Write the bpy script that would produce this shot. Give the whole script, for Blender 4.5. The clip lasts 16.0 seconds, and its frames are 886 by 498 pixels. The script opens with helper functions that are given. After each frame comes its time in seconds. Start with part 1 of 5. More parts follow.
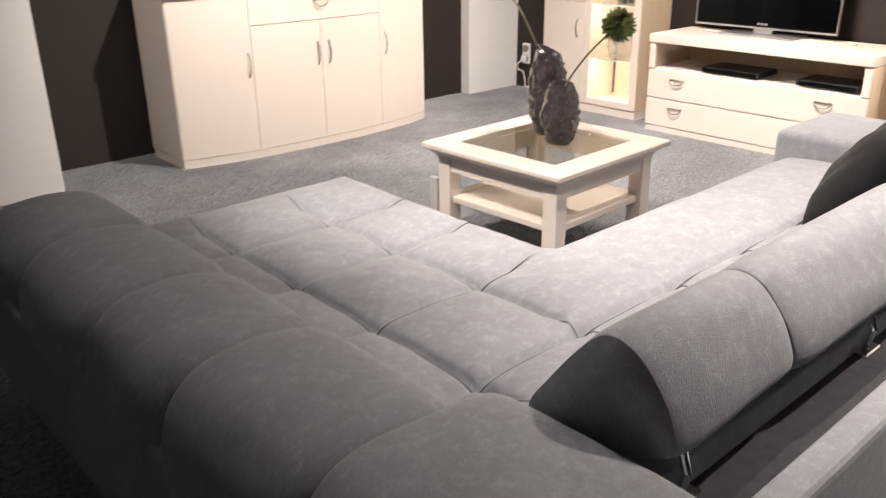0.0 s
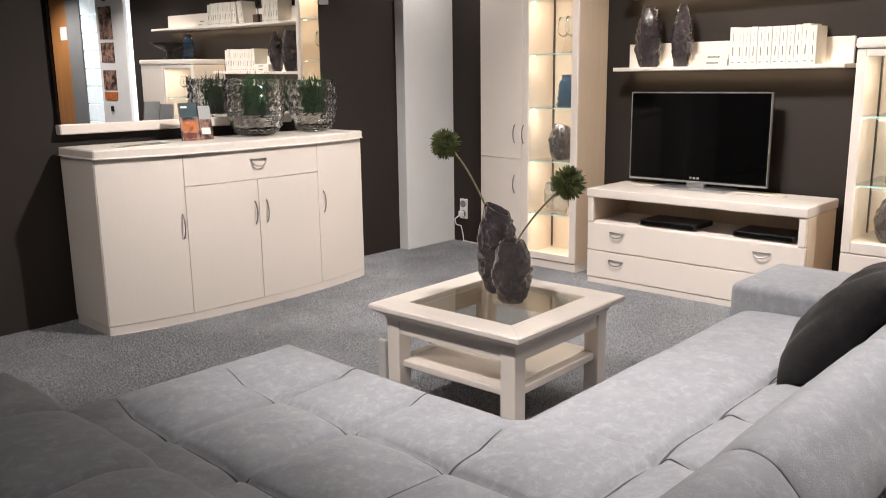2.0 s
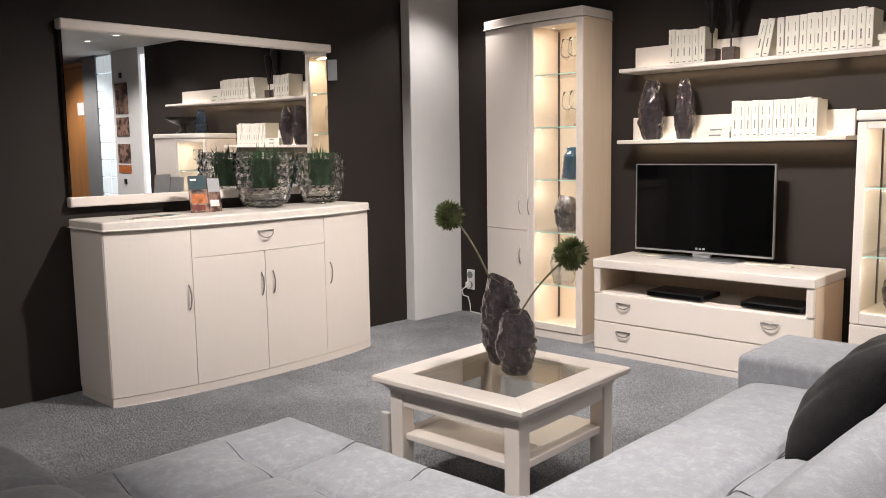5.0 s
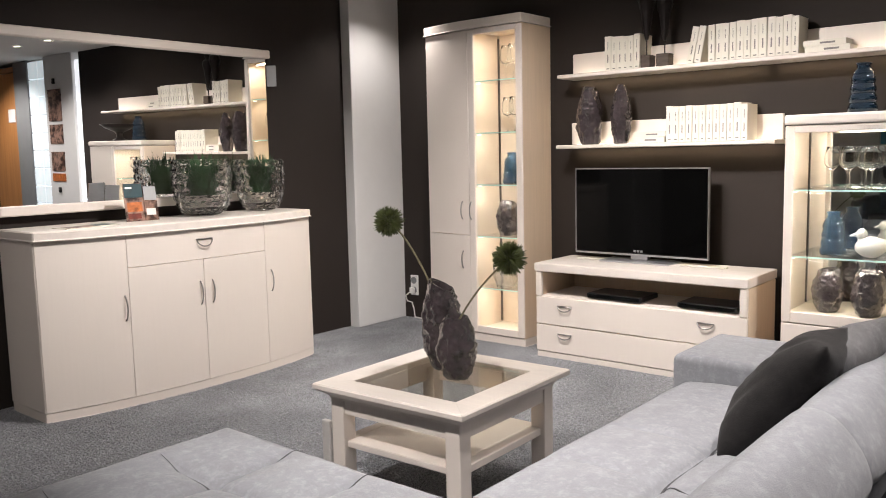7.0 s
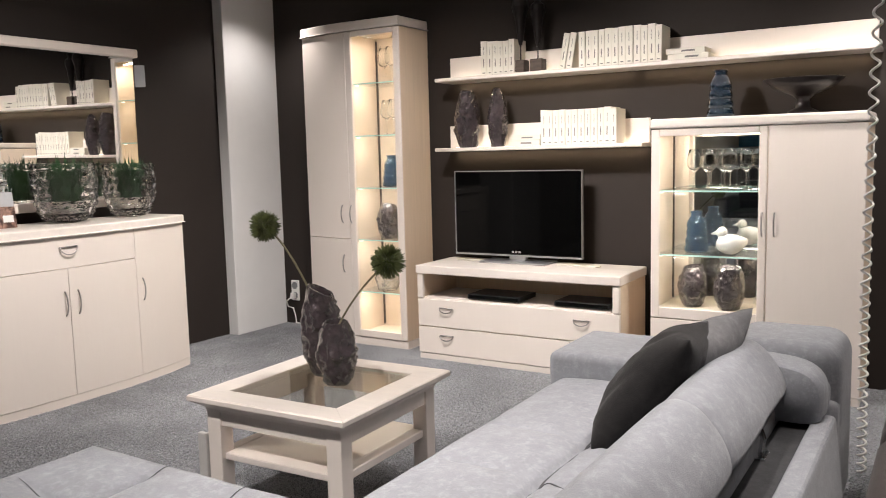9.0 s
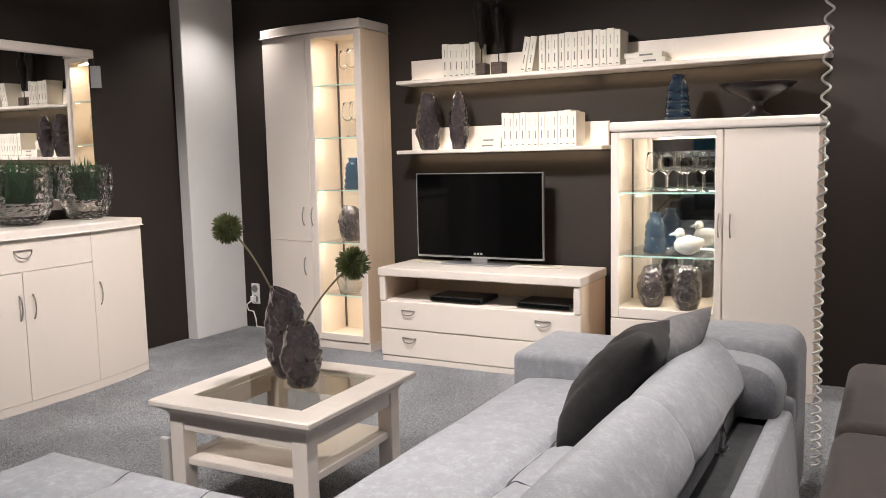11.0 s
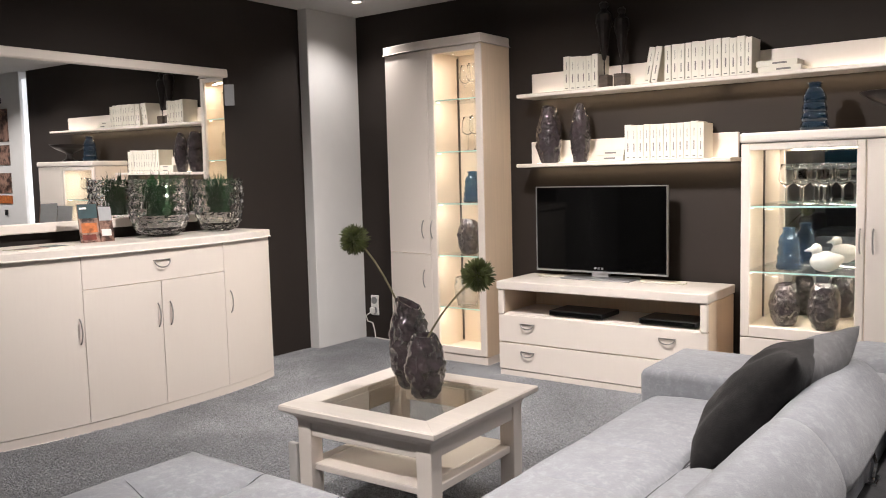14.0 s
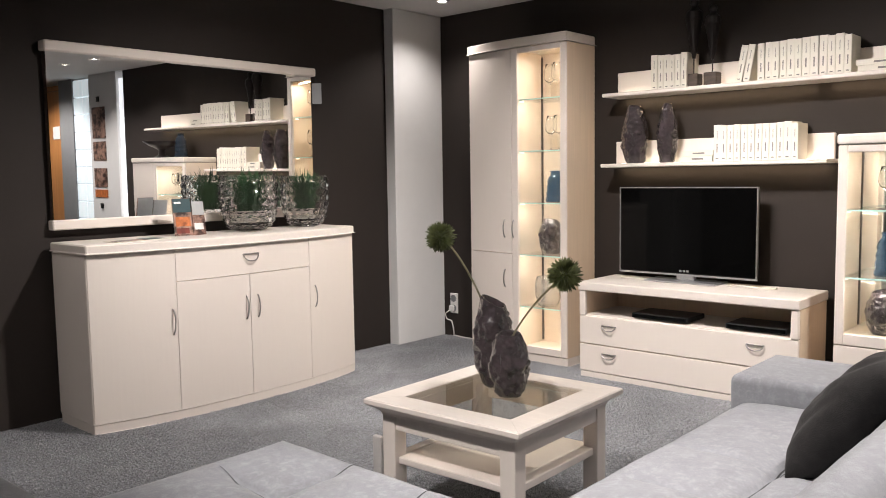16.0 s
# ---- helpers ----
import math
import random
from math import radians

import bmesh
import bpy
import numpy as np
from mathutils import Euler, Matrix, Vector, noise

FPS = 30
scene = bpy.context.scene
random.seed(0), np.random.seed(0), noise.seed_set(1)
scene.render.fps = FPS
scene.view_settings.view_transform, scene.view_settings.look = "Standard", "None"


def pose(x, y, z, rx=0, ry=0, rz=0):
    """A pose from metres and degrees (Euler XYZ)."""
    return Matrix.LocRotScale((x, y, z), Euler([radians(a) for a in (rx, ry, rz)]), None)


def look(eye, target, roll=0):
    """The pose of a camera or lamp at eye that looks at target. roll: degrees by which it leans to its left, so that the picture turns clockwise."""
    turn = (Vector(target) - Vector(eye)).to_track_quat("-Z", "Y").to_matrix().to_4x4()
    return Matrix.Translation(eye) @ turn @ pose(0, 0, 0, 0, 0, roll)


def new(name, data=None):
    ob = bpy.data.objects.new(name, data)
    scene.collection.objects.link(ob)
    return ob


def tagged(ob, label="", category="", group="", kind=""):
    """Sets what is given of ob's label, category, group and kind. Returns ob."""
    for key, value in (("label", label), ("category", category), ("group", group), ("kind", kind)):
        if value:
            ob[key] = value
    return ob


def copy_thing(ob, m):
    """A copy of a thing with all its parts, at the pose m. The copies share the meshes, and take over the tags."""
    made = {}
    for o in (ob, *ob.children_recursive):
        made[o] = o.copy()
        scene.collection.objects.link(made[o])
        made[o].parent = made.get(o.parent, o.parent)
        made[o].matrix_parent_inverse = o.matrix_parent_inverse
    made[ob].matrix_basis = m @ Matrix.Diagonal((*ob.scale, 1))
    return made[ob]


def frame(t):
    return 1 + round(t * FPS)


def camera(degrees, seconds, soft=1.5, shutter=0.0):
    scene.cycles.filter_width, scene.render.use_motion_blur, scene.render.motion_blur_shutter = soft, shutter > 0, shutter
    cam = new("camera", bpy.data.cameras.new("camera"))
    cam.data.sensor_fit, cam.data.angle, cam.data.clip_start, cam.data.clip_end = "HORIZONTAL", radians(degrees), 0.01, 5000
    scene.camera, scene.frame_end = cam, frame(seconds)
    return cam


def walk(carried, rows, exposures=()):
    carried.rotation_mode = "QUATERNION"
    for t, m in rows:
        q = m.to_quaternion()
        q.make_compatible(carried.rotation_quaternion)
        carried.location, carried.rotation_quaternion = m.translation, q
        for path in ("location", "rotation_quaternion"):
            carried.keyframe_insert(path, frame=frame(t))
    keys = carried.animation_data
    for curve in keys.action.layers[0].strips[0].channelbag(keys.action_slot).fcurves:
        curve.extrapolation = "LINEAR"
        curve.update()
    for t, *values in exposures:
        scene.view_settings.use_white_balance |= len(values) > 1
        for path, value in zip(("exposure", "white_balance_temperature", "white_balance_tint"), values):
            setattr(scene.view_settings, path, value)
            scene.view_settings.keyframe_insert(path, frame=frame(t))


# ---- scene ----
cam = camera(56.5, 16.0, soft=0.8, shutter=0.5)
PATH = [
    (0, (0.349, 0.199, 1.223), (1.587, 1.577, 0.469), -0.7),
    (0.5, (0.387, 0.286, 1.222), (1.729, 1.606, 0.545), -1.3),
    (1, (0.399, 0.334, 1.219), (1.793, 1.652, 0.655), -1.1),
    (1.5, (0.402, 0.351, 1.221), (1.824, 1.677, 0.751), -0.8),
    (2, (0.411, 0.359, 1.22), (1.843, 1.694, 0.811), -0.8),
    (2.5, (0.418, 0.36, 1.218), (1.856, 1.703, 0.859), -0.7),
    (3, (0.427, 0.368, 1.216), (1.864, 1.718, 0.884), -0.7),
    (3.5, (0.417, 0.356, 1.221), (1.854, 1.714, 0.917), -0.7),
    (4.1, (0.421, 0.35, 1.221), (1.848, 1.712, 0.948), -0.8),
    (4.75, (0.424, 0.343, 1.221), (1.854, 1.71, 0.974), -0.9),
    (5.4, (0.428, 0.335, 1.221), (1.871, 1.698, 0.99), -1.0),
    (6, (0.432, 0.329, 1.221), (1.9, 1.669, 0.995), -1.1),
    (6.5, (0.437, 0.324, 1.221), (1.934, 1.63, 0.995), -1.2),
    (7, (0.44, 0.317, 1.222), (1.964, 1.592, 0.993), -1.3),
    (7.5, (0.441, 0.31, 1.226), (2.003, 1.538, 0.995), -1.3),
    (8, (0.448, 0.309, 1.223), (2.067, 1.459, 0.994), -1.3),
    (8.5, (0.451, 0.304, 1.223), (2.108, 1.4, 0.994), -1.4),
    (9, (0.458, 0.306, 1.223), (2.146, 1.354, 0.994), -1.4),
    (9.6, (0.452, 0.31, 1.222), (2.175, 1.313, 0.993), -1.38),
    (10.25, (0.445, 0.313, 1.221), (2.185, 1.284, 0.992), -1.35),
    (10.9, (0.437, 0.317, 1.22), (2.179, 1.279, 0.995), -1.32),
    (11.5, (0.431, 0.321, 1.219), (2.161, 1.3, 1.006), -1.3),
    (12, (0.418, 0.335, 1.22), (2.139, 1.335, 1.021), -1.3),
    (12.5, (0.413, 0.348, 1.219), (2.093, 1.417, 1.03), -1.5),
    (13, (0.405, 0.355, 1.216), (2.043, 1.488, 1.034), -1.5),
    (13.5, (0.406, 0.356, 1.216), (2.027, 1.512, 1.033), -1.6),
    (14, (0.42, 0.364, 1.209), (2.018, 1.553, 1.028), -1.5),
    (14.5, (0.414, 0.374, 1.211), (1.987, 1.596, 1.032), -1.4),
    (15, (0.401, 0.379, 1.211), (1.94, 1.643, 1.036), -1.3),
    (15.5, (0.391, 0.387, 1.206), (1.903, 1.685, 1.034), -1.0),
    (16, (0.387, 0.391, 1.207), (1.871, 1.72, 1.028), -0.9),
]
walk(cam, [(t, look(eye, target, roll)) for t, eye, target, roll in PATH], exposures=[(0.0, 0.55, 7000, 12), (0.3, 0.5, 7000, 12), (0.7, 0.35, 6900, 12), (1.2, 0.12, 6750, 11), (2.0, 0.0, 6550, 10), (3.0, 0.0, 6500, 10), (16.0, 0.0, 6500, 10)])

# ---- world and lights ----
world = bpy.data.worlds.new("world")
world.use_nodes = True
scene.world = world
world.node_tree.nodes["Background"].inputs[0].default_value = (1, 0.95, 0.9, 1)
world.node_tree.nodes["Background"].inputs[1].default_value = 0.02

CEIL = 2.36
WARM = (1.0, 0.89, 0.77)
COOL = (1.0, 0.93, 0.89)
# x, y, watts, aim x, aim y, cone
# Only the first three places are known; the rest are guessed.
SPOTS = [
    (4.58, 4.12, 34, 4.62, 4.32, 124, 1.0),
    (4.33, -0.14, 55, 4.4, -0.2, 120, 0.7),
    (4.33, 0.54, 60, 4.5, 0.6, 120, 0.7),
    # Unseen spot, added to brighten the door and pillar.
    (4.20, -1.70, 130, 4.7, -1.7, 130, 0.7),
    (2.95, 2.70, 236, 2.98, 4.18, 107, 0.9),
    (3.38, 2.50, 140, 4.80, 2.95, 106, 0.9),
    (3.20, 2.25, 205, 4.80, 1.22, 102, 0.9),
    (2.25, 1.15, 115, 2.20, 1.12, 66, 1.0),
    (0.98, 1.98, 228, 2.66, 2.18, 60, 0.9),
    # Three more unseen spots, added for left headrests, sideboard side and west wall.
    (1.80, 1.60, 32, 1.50, 1.45, 100, 1.0),
    (1.45, 3.20, 56, 2.30, 4.15, 56, 0.9),
    (-1.90, 1.30, 25, -3.60, 1.20, 84, 0.9),
    (2.45, 0.42, 115, 2.10, 0.75, 74, 0.9),
]


def spot_lamp(x, y, watts, ax, ay, cone, soft):
    d = bpy.data.lights.new("spot_beam", "SPOT")
    d.energy, d.color, d.spot_size, d.spot_blend, d.shadow_soft_size = watts, COOL, radians(cone), soft, 0.03
    ob = new("spot_beam", d)
    ob.matrix_world = look((x, y, CEIL - 0.03), (ax, ay, 0))


for row in SPOTS:
    spot_lamp(*row)


def strip_lamp(cx, cy, cz, tx, ty, tz, w, h, watts, color=WARM, roll=0):
    d = bpy.data.lights.new("led_beam", "AREA")
    d.shape, d.size, d.size_y, d.energy, d.color = "RECTANGLE", w, h, watts, color
    ob = new("led_beam", d)
    ob.matrix_world = look((cx, cy, cz), (tx, ty, tz), roll)


# ---- materials ----
def mat(name, color, rough=0.5, metal=0.0, vary=0.0, scale=8.0, bump=0.0, bscale=60.0, stretch=(1, 1, 1), dark=None, sheen=0.0, coat=0.0, trans=0.0, ior=1.45, emit=0.0, spread=(0.35, 0.65), island=0.0, detail=4.0):
    m = bpy.data.materials.new(name)
    m.use_nodes = True
    nt = m.node_tree
    b = nt.nodes["Principled BSDF"]
    b.inputs["Base Color"].default_value = (*color, 1)
    b.inputs["Roughness"].default_value = rough
    b.inputs["Metallic"].default_value = metal
    b.inputs["IOR"].default_value = ior
    b.inputs["Sheen Weight"].default_value = sheen
    b.inputs["Coat Weight"].default_value = coat
    b.inputs["Transmission Weight"].default_value = trans
    if emit:
        b.inputs["Emission Color"].default_value = (*color, 1)
        b.inputs["Emission Strength"].default_value = emit
    if vary or bump:
        tc = nt.nodes.new("ShaderNodeTexCoord")
        mp = nt.nodes.new("ShaderNodeMapping")
        mp.inputs["Scale"].default_value = stretch
        nt.links.new(tc.outputs["Object"], mp.inputs["Vector"])
    if vary:
        n = nt.nodes.new("ShaderNodeTexNoise")
        n.inputs["Scale"].default_value, n.inputs["Detail"].default_value = scale, detail
        n.inputs["Roughness"].default_value = 0.65 if detail < 9 else 0.8
        nt.links.new(mp.outputs["Vector"], n.inputs["Vector"])
        r = nt.nodes.new("ShaderNodeValToRGB")
        lo = dark or tuple(c * (1 - vary) for c in color)
        r.color_ramp.elements[0].color, r.color_ramp.elements[1].color = (*lo, 1), (*color, 1)
        r.color_ramp.elements[0].position, r.color_ramp.elements[1].position = spread
        nt.links.new(n.outputs["Fac"], r.inputs["Fac"])
        nt.links.new(r.outputs["Color"], b.inputs["Base Color"])
    if bump:
        n2 = nt.nodes.new("ShaderNodeTexNoise")
        n2.inputs["Scale"].default_value, n2.inputs["Detail"].default_value = bscale, 5
        nt.links.new(mp.outputs["Vector"], n2.inputs["Vector"])
        bp = nt.nodes.new("ShaderNodeBump")
        bp.inputs["Strength"].default_value, bp.inputs["Distance"].default_value = min(1, bump), 0.004 if bump < 0.9 else 0.015
        nt.links.new(n2.outputs["Fac"], bp.inputs["Height"])
        nt.links.new(bp.outputs["Normal"], b.inputs["Normal"])
    return m


def fabric(name, light, dark, scale, bscale, sheen):
    """Napped microfibre: crushed patches over a fine pile."""
    m = mat(name, light, 0.85, vary=0.3, scale=scale, dark=dark, bump=0.3, bscale=bscale, sheen=sheen, spread=(0.3, 0.72), detail=9)
    nt = m.node_tree
    b = nt.nodes["Principled BSDF"]
    b.inputs["Sheen Roughness"].default_value = 0.4
    n = nt.nodes.new("ShaderNodeTexNoise")
    n.inputs["Scale"].default_value, n.inputs["Detail"].default_value, n.inputs["Distortion"].default_value = 38, 14, 0.2
    n.inputs["Roughness"].default_value = 0.80
    r = nt.nodes.new("ShaderNodeValToRGB")
    r.color_ramp.elements[0].position, r.color_ramp.elements[1].position = 0.49, 0.63
    r.color_ramp.elements[0].color, r.color_ramp.elements[1].color = (0, 0, 0, 1), (0.45, 0.45, 0.45, 1)
    mix = nt.nodes.new("ShaderNodeMix")
    mix.data_type = "RGBA"
    mix.inputs[7].default_value = (*(min(1, c * 1.42) for c in light), 1)
    tc = [k for k in nt.nodes if k.type == "TEX_COORD"][0]
    ramp = [k for k in nt.nodes if k.type == "VALTORGB"][0]
    nt.links.new(tc.outputs["Object"], n.inputs["Vector"])
    nt.links.new(n.outputs["Fac"], r.inputs["Fac"])
    nt.links.new(r.outputs["Color"], mix.inputs[0])
    nt.links.new(ramp.outputs["Color"], mix.inputs[6])
    nt.links.new(mix.outputs[2], b.inputs["Base Color"])
    return m


def sheet_glass(name, tint):
    """Flat sheet glass: lets light through with its tint and mirrors at a glance."""
    m = bpy.data.materials.new(name)
    m.use_nodes = True
    nt = m.node_tree
    nt.nodes.remove(nt.nodes["Principled BSDF"])
    out = [k for k in nt.nodes if k.type == "OUTPUT_MATERIAL"][0]
    clear = nt.nodes.new("ShaderNodeBsdfTransparent")
    clear.inputs["Color"].default_value = (*tint, 1)
    gloss = nt.nodes.new("ShaderNodeBsdfGlossy")
    gloss.inputs["Roughness"].default_value = 0.0
    lw = nt.nodes.new("ShaderNodeLayerWeight")
    lw.inputs["Blend"].default_value = 0.5
    power = nt.nodes.new("ShaderNodeMath")
    power.operation = "POWER"
    power.inputs[1].default_value = 4.0
    nt.links.new(lw.outputs["Facing"], power.inputs[0])
    fr = nt.nodes.new("ShaderNodeMath")
    fr.operation = "MULTIPLY_ADD"
    fr.inputs[1].default_value, fr.inputs[2].default_value = 0.6, 0.04
    nt.links.new(power.outputs[0], fr.inputs[0])
    mix = nt.nodes.new("ShaderNodeMixShader")
    nt.links.new(fr.outputs[0], mix.inputs[0])
    nt.links.new(clear.outputs[0], mix.inputs[1])
    nt.links.new(gloss.outputs[0], mix.inputs[2])
    nt.links.new(mix.outputs[0], out.inputs["Surface"])
    return m


CREAM = mat("cream_maple_lacquer", (0.76, 0.688, 0.628), 0.40, vary=0.012, scale=6, stretch=(14, 14, 0.9), bump=0.02, bscale=60)
CREAM_TOP = mat("cream_maple_top", (0.75, 0.683, 0.625), 0.34, vary=0.08, scale=4, stretch=(6, 1.0, 8), bump=0.03, bscale=40)
MAPLE = mat("maple_veneer", (0.75, 0.60, 0.45), 0.42, vary=0.07, scale=4, stretch=(16, 16, 0.7), bump=0.03, bscale=40)
MAPLE_PALE = mat("pale_maple_veneer", (0.80, 0.675, 0.55), 0.45, vary=0.05, scale=4, stretch=(16, 16, 0.7), bump=0.03, bscale=40)
# Thin strip that draws the dark joint line in the cabinets' back corners.
JOINT_STRIP = mat("dark_joint_strip", (0.12, 0.10, 0.085), 0.4, 0.6, vary=0.1, scale=30)
WALL = mat("umber_wall_paint", (0.0222, 0.0157, 0.0127), 0.75, vary=0.12, scale=2.2, bump=0.12, bscale=220)
WHITE = mat("white_plaster", (0.72, 0.71, 0.70), 0.8, vary=0.05, scale=2.5, bump=0.12, bscale=180)
CEILING = mat("white_ceiling_paint", (0.66, 0.645, 0.63), 0.85, vary=0.04, scale=1.5, bump=0.05, bscale=200)
SOFA = fabric("grey_microfibre", (0.315, 0.322, 0.346), (0.235, 0.240, 0.258), 7.0, 330, 0.25)
# Deck behind the headrests, much darker than the sofa fabric.
DECK_GREY = mat("dark_grey_deck", (0.055, 0.055, 0.058), 0.95, vary=0.25, scale=30, bump=0.3, bscale=300)
# Dark thread that also stands in for shade down in the seams.
SEAM = mat("seam_crease", (0.095, 0.095, 0.10), 0.9, vary=0.2, scale=60)
PILLOW_DARK = fabric("charcoal_velvet", (0.026, 0.024, 0.0235), (0.012, 0.0105, 0.0105), 12, 300, 0.08)
PILLOW_GREY = fabric("mid_grey_velvet", (0.19, 0.185, 0.19), (0.12, 0.118, 0.122), 7, 420, 0.2)
BROWN = fabric("dark_brown_microfibre", (0.055, 0.042, 0.038), (0.035, 0.027, 0.025), 5, 420, 0.15)
STEEL = mat("brushed_steel", (0.42, 0.40, 0.38), 0.32, 1.0, vary=0.1, scale=60)
CHROME = mat("chrome", (0.75, 0.75, 0.75), 0.08, 1.0)
SILVER = mat("silver_plastic", (0.55, 0.55, 0.56), 0.3, 0.8)
BLACK = mat("black_plastic", (0.012, 0.012, 0.013), 0.35, vary=0.15, scale=20)
SCREEN = mat("black_screen", (0.002, 0.002, 0.002), 0.05, ior=1.22)
MIRROR = mat("mirror_silver", (0.86, 0.87, 0.87), 0.0, 1.0)
GLASS = sheet_glass("clear_glass", (0.965, 0.98, 0.975))
# Greenish edge; the bright glint along it is part of the colour.
EDGE_GLINT = mat("glass_edge_glint", (0.62, 0.92, 0.87), 0.15)
SMOKE = sheet_glass("tinted_glass", (0.90, 0.89, 0.85))
CRYSTAL = mat("crystal_glass", (0.97, 0.98, 0.98), 0.02, trans=1.0, ior=1.36)
CUT_GLASS = mat("cut_glass", (0.93, 0.93, 0.92), 0.06, trans=0.9, ior=1.5)
WINE = mat("thin_glass", (0.97, 0.98, 0.98), 0.0, trans=1.0, ior=1.2)
BLUE = mat("blue_glass", (0.22, 0.36, 0.52), 0.03, trans=0.92, ior=1.3, coat=0.5)
INKBLUE = mat("dark_blue_glass", (0.008, 0.02, 0.036), 0.05, trans=0.1, coat=0.6)
VASE = mat("plum_glazed_ceramic", (0.052, 0.040, 0.044), 0.10, vary=0.45, scale=16, coat=1.0, bump=0.95, bscale=34)
PORCELAIN = mat("white_porcelain", (0.82, 0.81, 0.79), 0.3, coat=0.3, vary=0.03)
LEAF = mat("green_leaf", (0.028, 0.085, 0.03), 0.5, vary=0.5, scale=12)
SPIKE = mat("olive_spikes", (0.125, 0.145, 0.05), 0.6, vary=0.6, scale=40)
STEM = mat("brown_green_stem", (0.16, 0.14, 0.08), 0.6, vary=0.3, scale=30)
PAPER = mat("book_paper", (0.72, 0.68, 0.59), 0.7, vary=0.06, scale=20, bump=0.1, bscale=150)
COVER = mat("white_book_cover", (0.72, 0.68, 0.59), 0.5, vary=0.04, scale=10)
BRONZE = mat("dark_bronze", (0.016, 0.012, 0.011), 0.3, 0.0, vary=0.4, scale=25, bump=0.3, bscale=60)
DARKWOOD = mat("dark_wood_block", (0.09, 0.065, 0.05), 0.6, vary=0.4, scale=8, stretch=(1, 1, 6))
ORANGE = mat("orange_beech_door", (0.50, 0.22, 0.075), 0.45, vary=0.2, scale=3, stretch=(8, 8, 0.5))
GREY = mat("grey_paint", (0.22, 0.225, 0.23), 0.6, vary=0.08, scale=4)
# The blocks are no lamps; emission stands in for the light on them.
GLASSBRICK = mat("glowing_glass_brick", (0.80, 0.88, 0.92), 0.25, vary=0.12, scale=7, emit=0.55)
# White return that only catches light; its brightness is put in as glow.
GLOWRETURN = mat("glowing_white_return", (0.95, 0.96, 1.0), 0.4, emit=1.0)
LED = mat("led_strip", (1.0, 0.88, 0.72), 0.4, emit=2.2)
LAMP = mat("lamp_glow", (1.0, 0.93, 0.84), 0.4, emit=9.0)
CABLE = mat("white_cable", (0.72, 0.70, 0.66), 0.4)
PLASTIC = mat("white_plastic", (0.75, 0.74, 0.72), 0.4)
CARD_A = mat("photo_print", (0.36, 0.22, 0.17), 0.35, vary=0.8, scale=15, dark=(0.035, 0.018, 0.014), spread=(0.42, 0.58))
CARD_B = mat("orange_print", (0.65, 0.20, 0.06), 0.35, vary=0.6, scale=30)
CARD_C = mat("dark_teal_print", (0.03, 0.07, 0.08), 0.35, vary=0.3, scale=20)
TITLE = mat("grey_title_ink", (0.20, 0.19, 0.175), 0.6)
BLUE_SIGN = mat("blue_sign_paint", (0.06, 0.28, 0.45), 0.4, vary=0.08, scale=6)
CARD_F = mat("dark_red_print", (0.22, 0.05, 0.035), 0.35, vary=0.4, scale=30)
CARD_E = mat("frosted_plastic", (0.52, 0.50, 0.48), 0.45, vary=0.1, scale=12)
CARD_D = mat("grey_card", (0.40, 0.41, 0.42), 0.5, vary=0.1, scale=15)


def carpet_material():
    m = mat("grey_shag_carpet", (0.255, 0.26, 0.274), 0.95, vary=0.5, scale=62, dark=(0.072, 0.074, 0.081), bump=1.0, bscale=90, sheen=0.2, spread=(0.37, 0.63), detail=8)
    nt = m.node_tree
    b = nt.nodes["Principled BSDF"]
    tc = [k for k in nt.nodes if k.type == "TEX_COORD"][0]
    ramp = [k for k in nt.nodes if k.type == "VALTORGB"][0]
    n = nt.nodes.new("ShaderNodeTexNoise")
    n.inputs["Scale"].default_value, n.inputs["Detail"].default_value = 3.5, 5
    r = nt.nodes.new("ShaderNodeValToRGB")
    r.color_ramp.elements[0].position, r.color_ramp.elements[1].position = 0.35, 0.7
    r.color_ramp.elements[0].color, r.color_ramp.elements[1].color = (0.78, 0.78, 0.79, 1), (1.12, 1.12, 1.12, 1)
    mix = nt.nodes.new("ShaderNodeMix")
    mix.data_type, mix.blend_type = "RGBA", "MULTIPLY"
    mix.inputs[0].default_value = 1
    nt.links.new(tc.outputs["Object"], n.inputs["Vector"])
    nt.links.new(n.outputs["Fac"], r.inputs["Fac"])
    nt.links.new(ramp.outputs["Color"], mix.inputs[6])
    nt.links.new(r.outputs["Color"], mix.inputs[7])
    nt.links.new(mix.outputs[2], b.inputs["Base Color"])
    return m


CARPET = carpet_material()



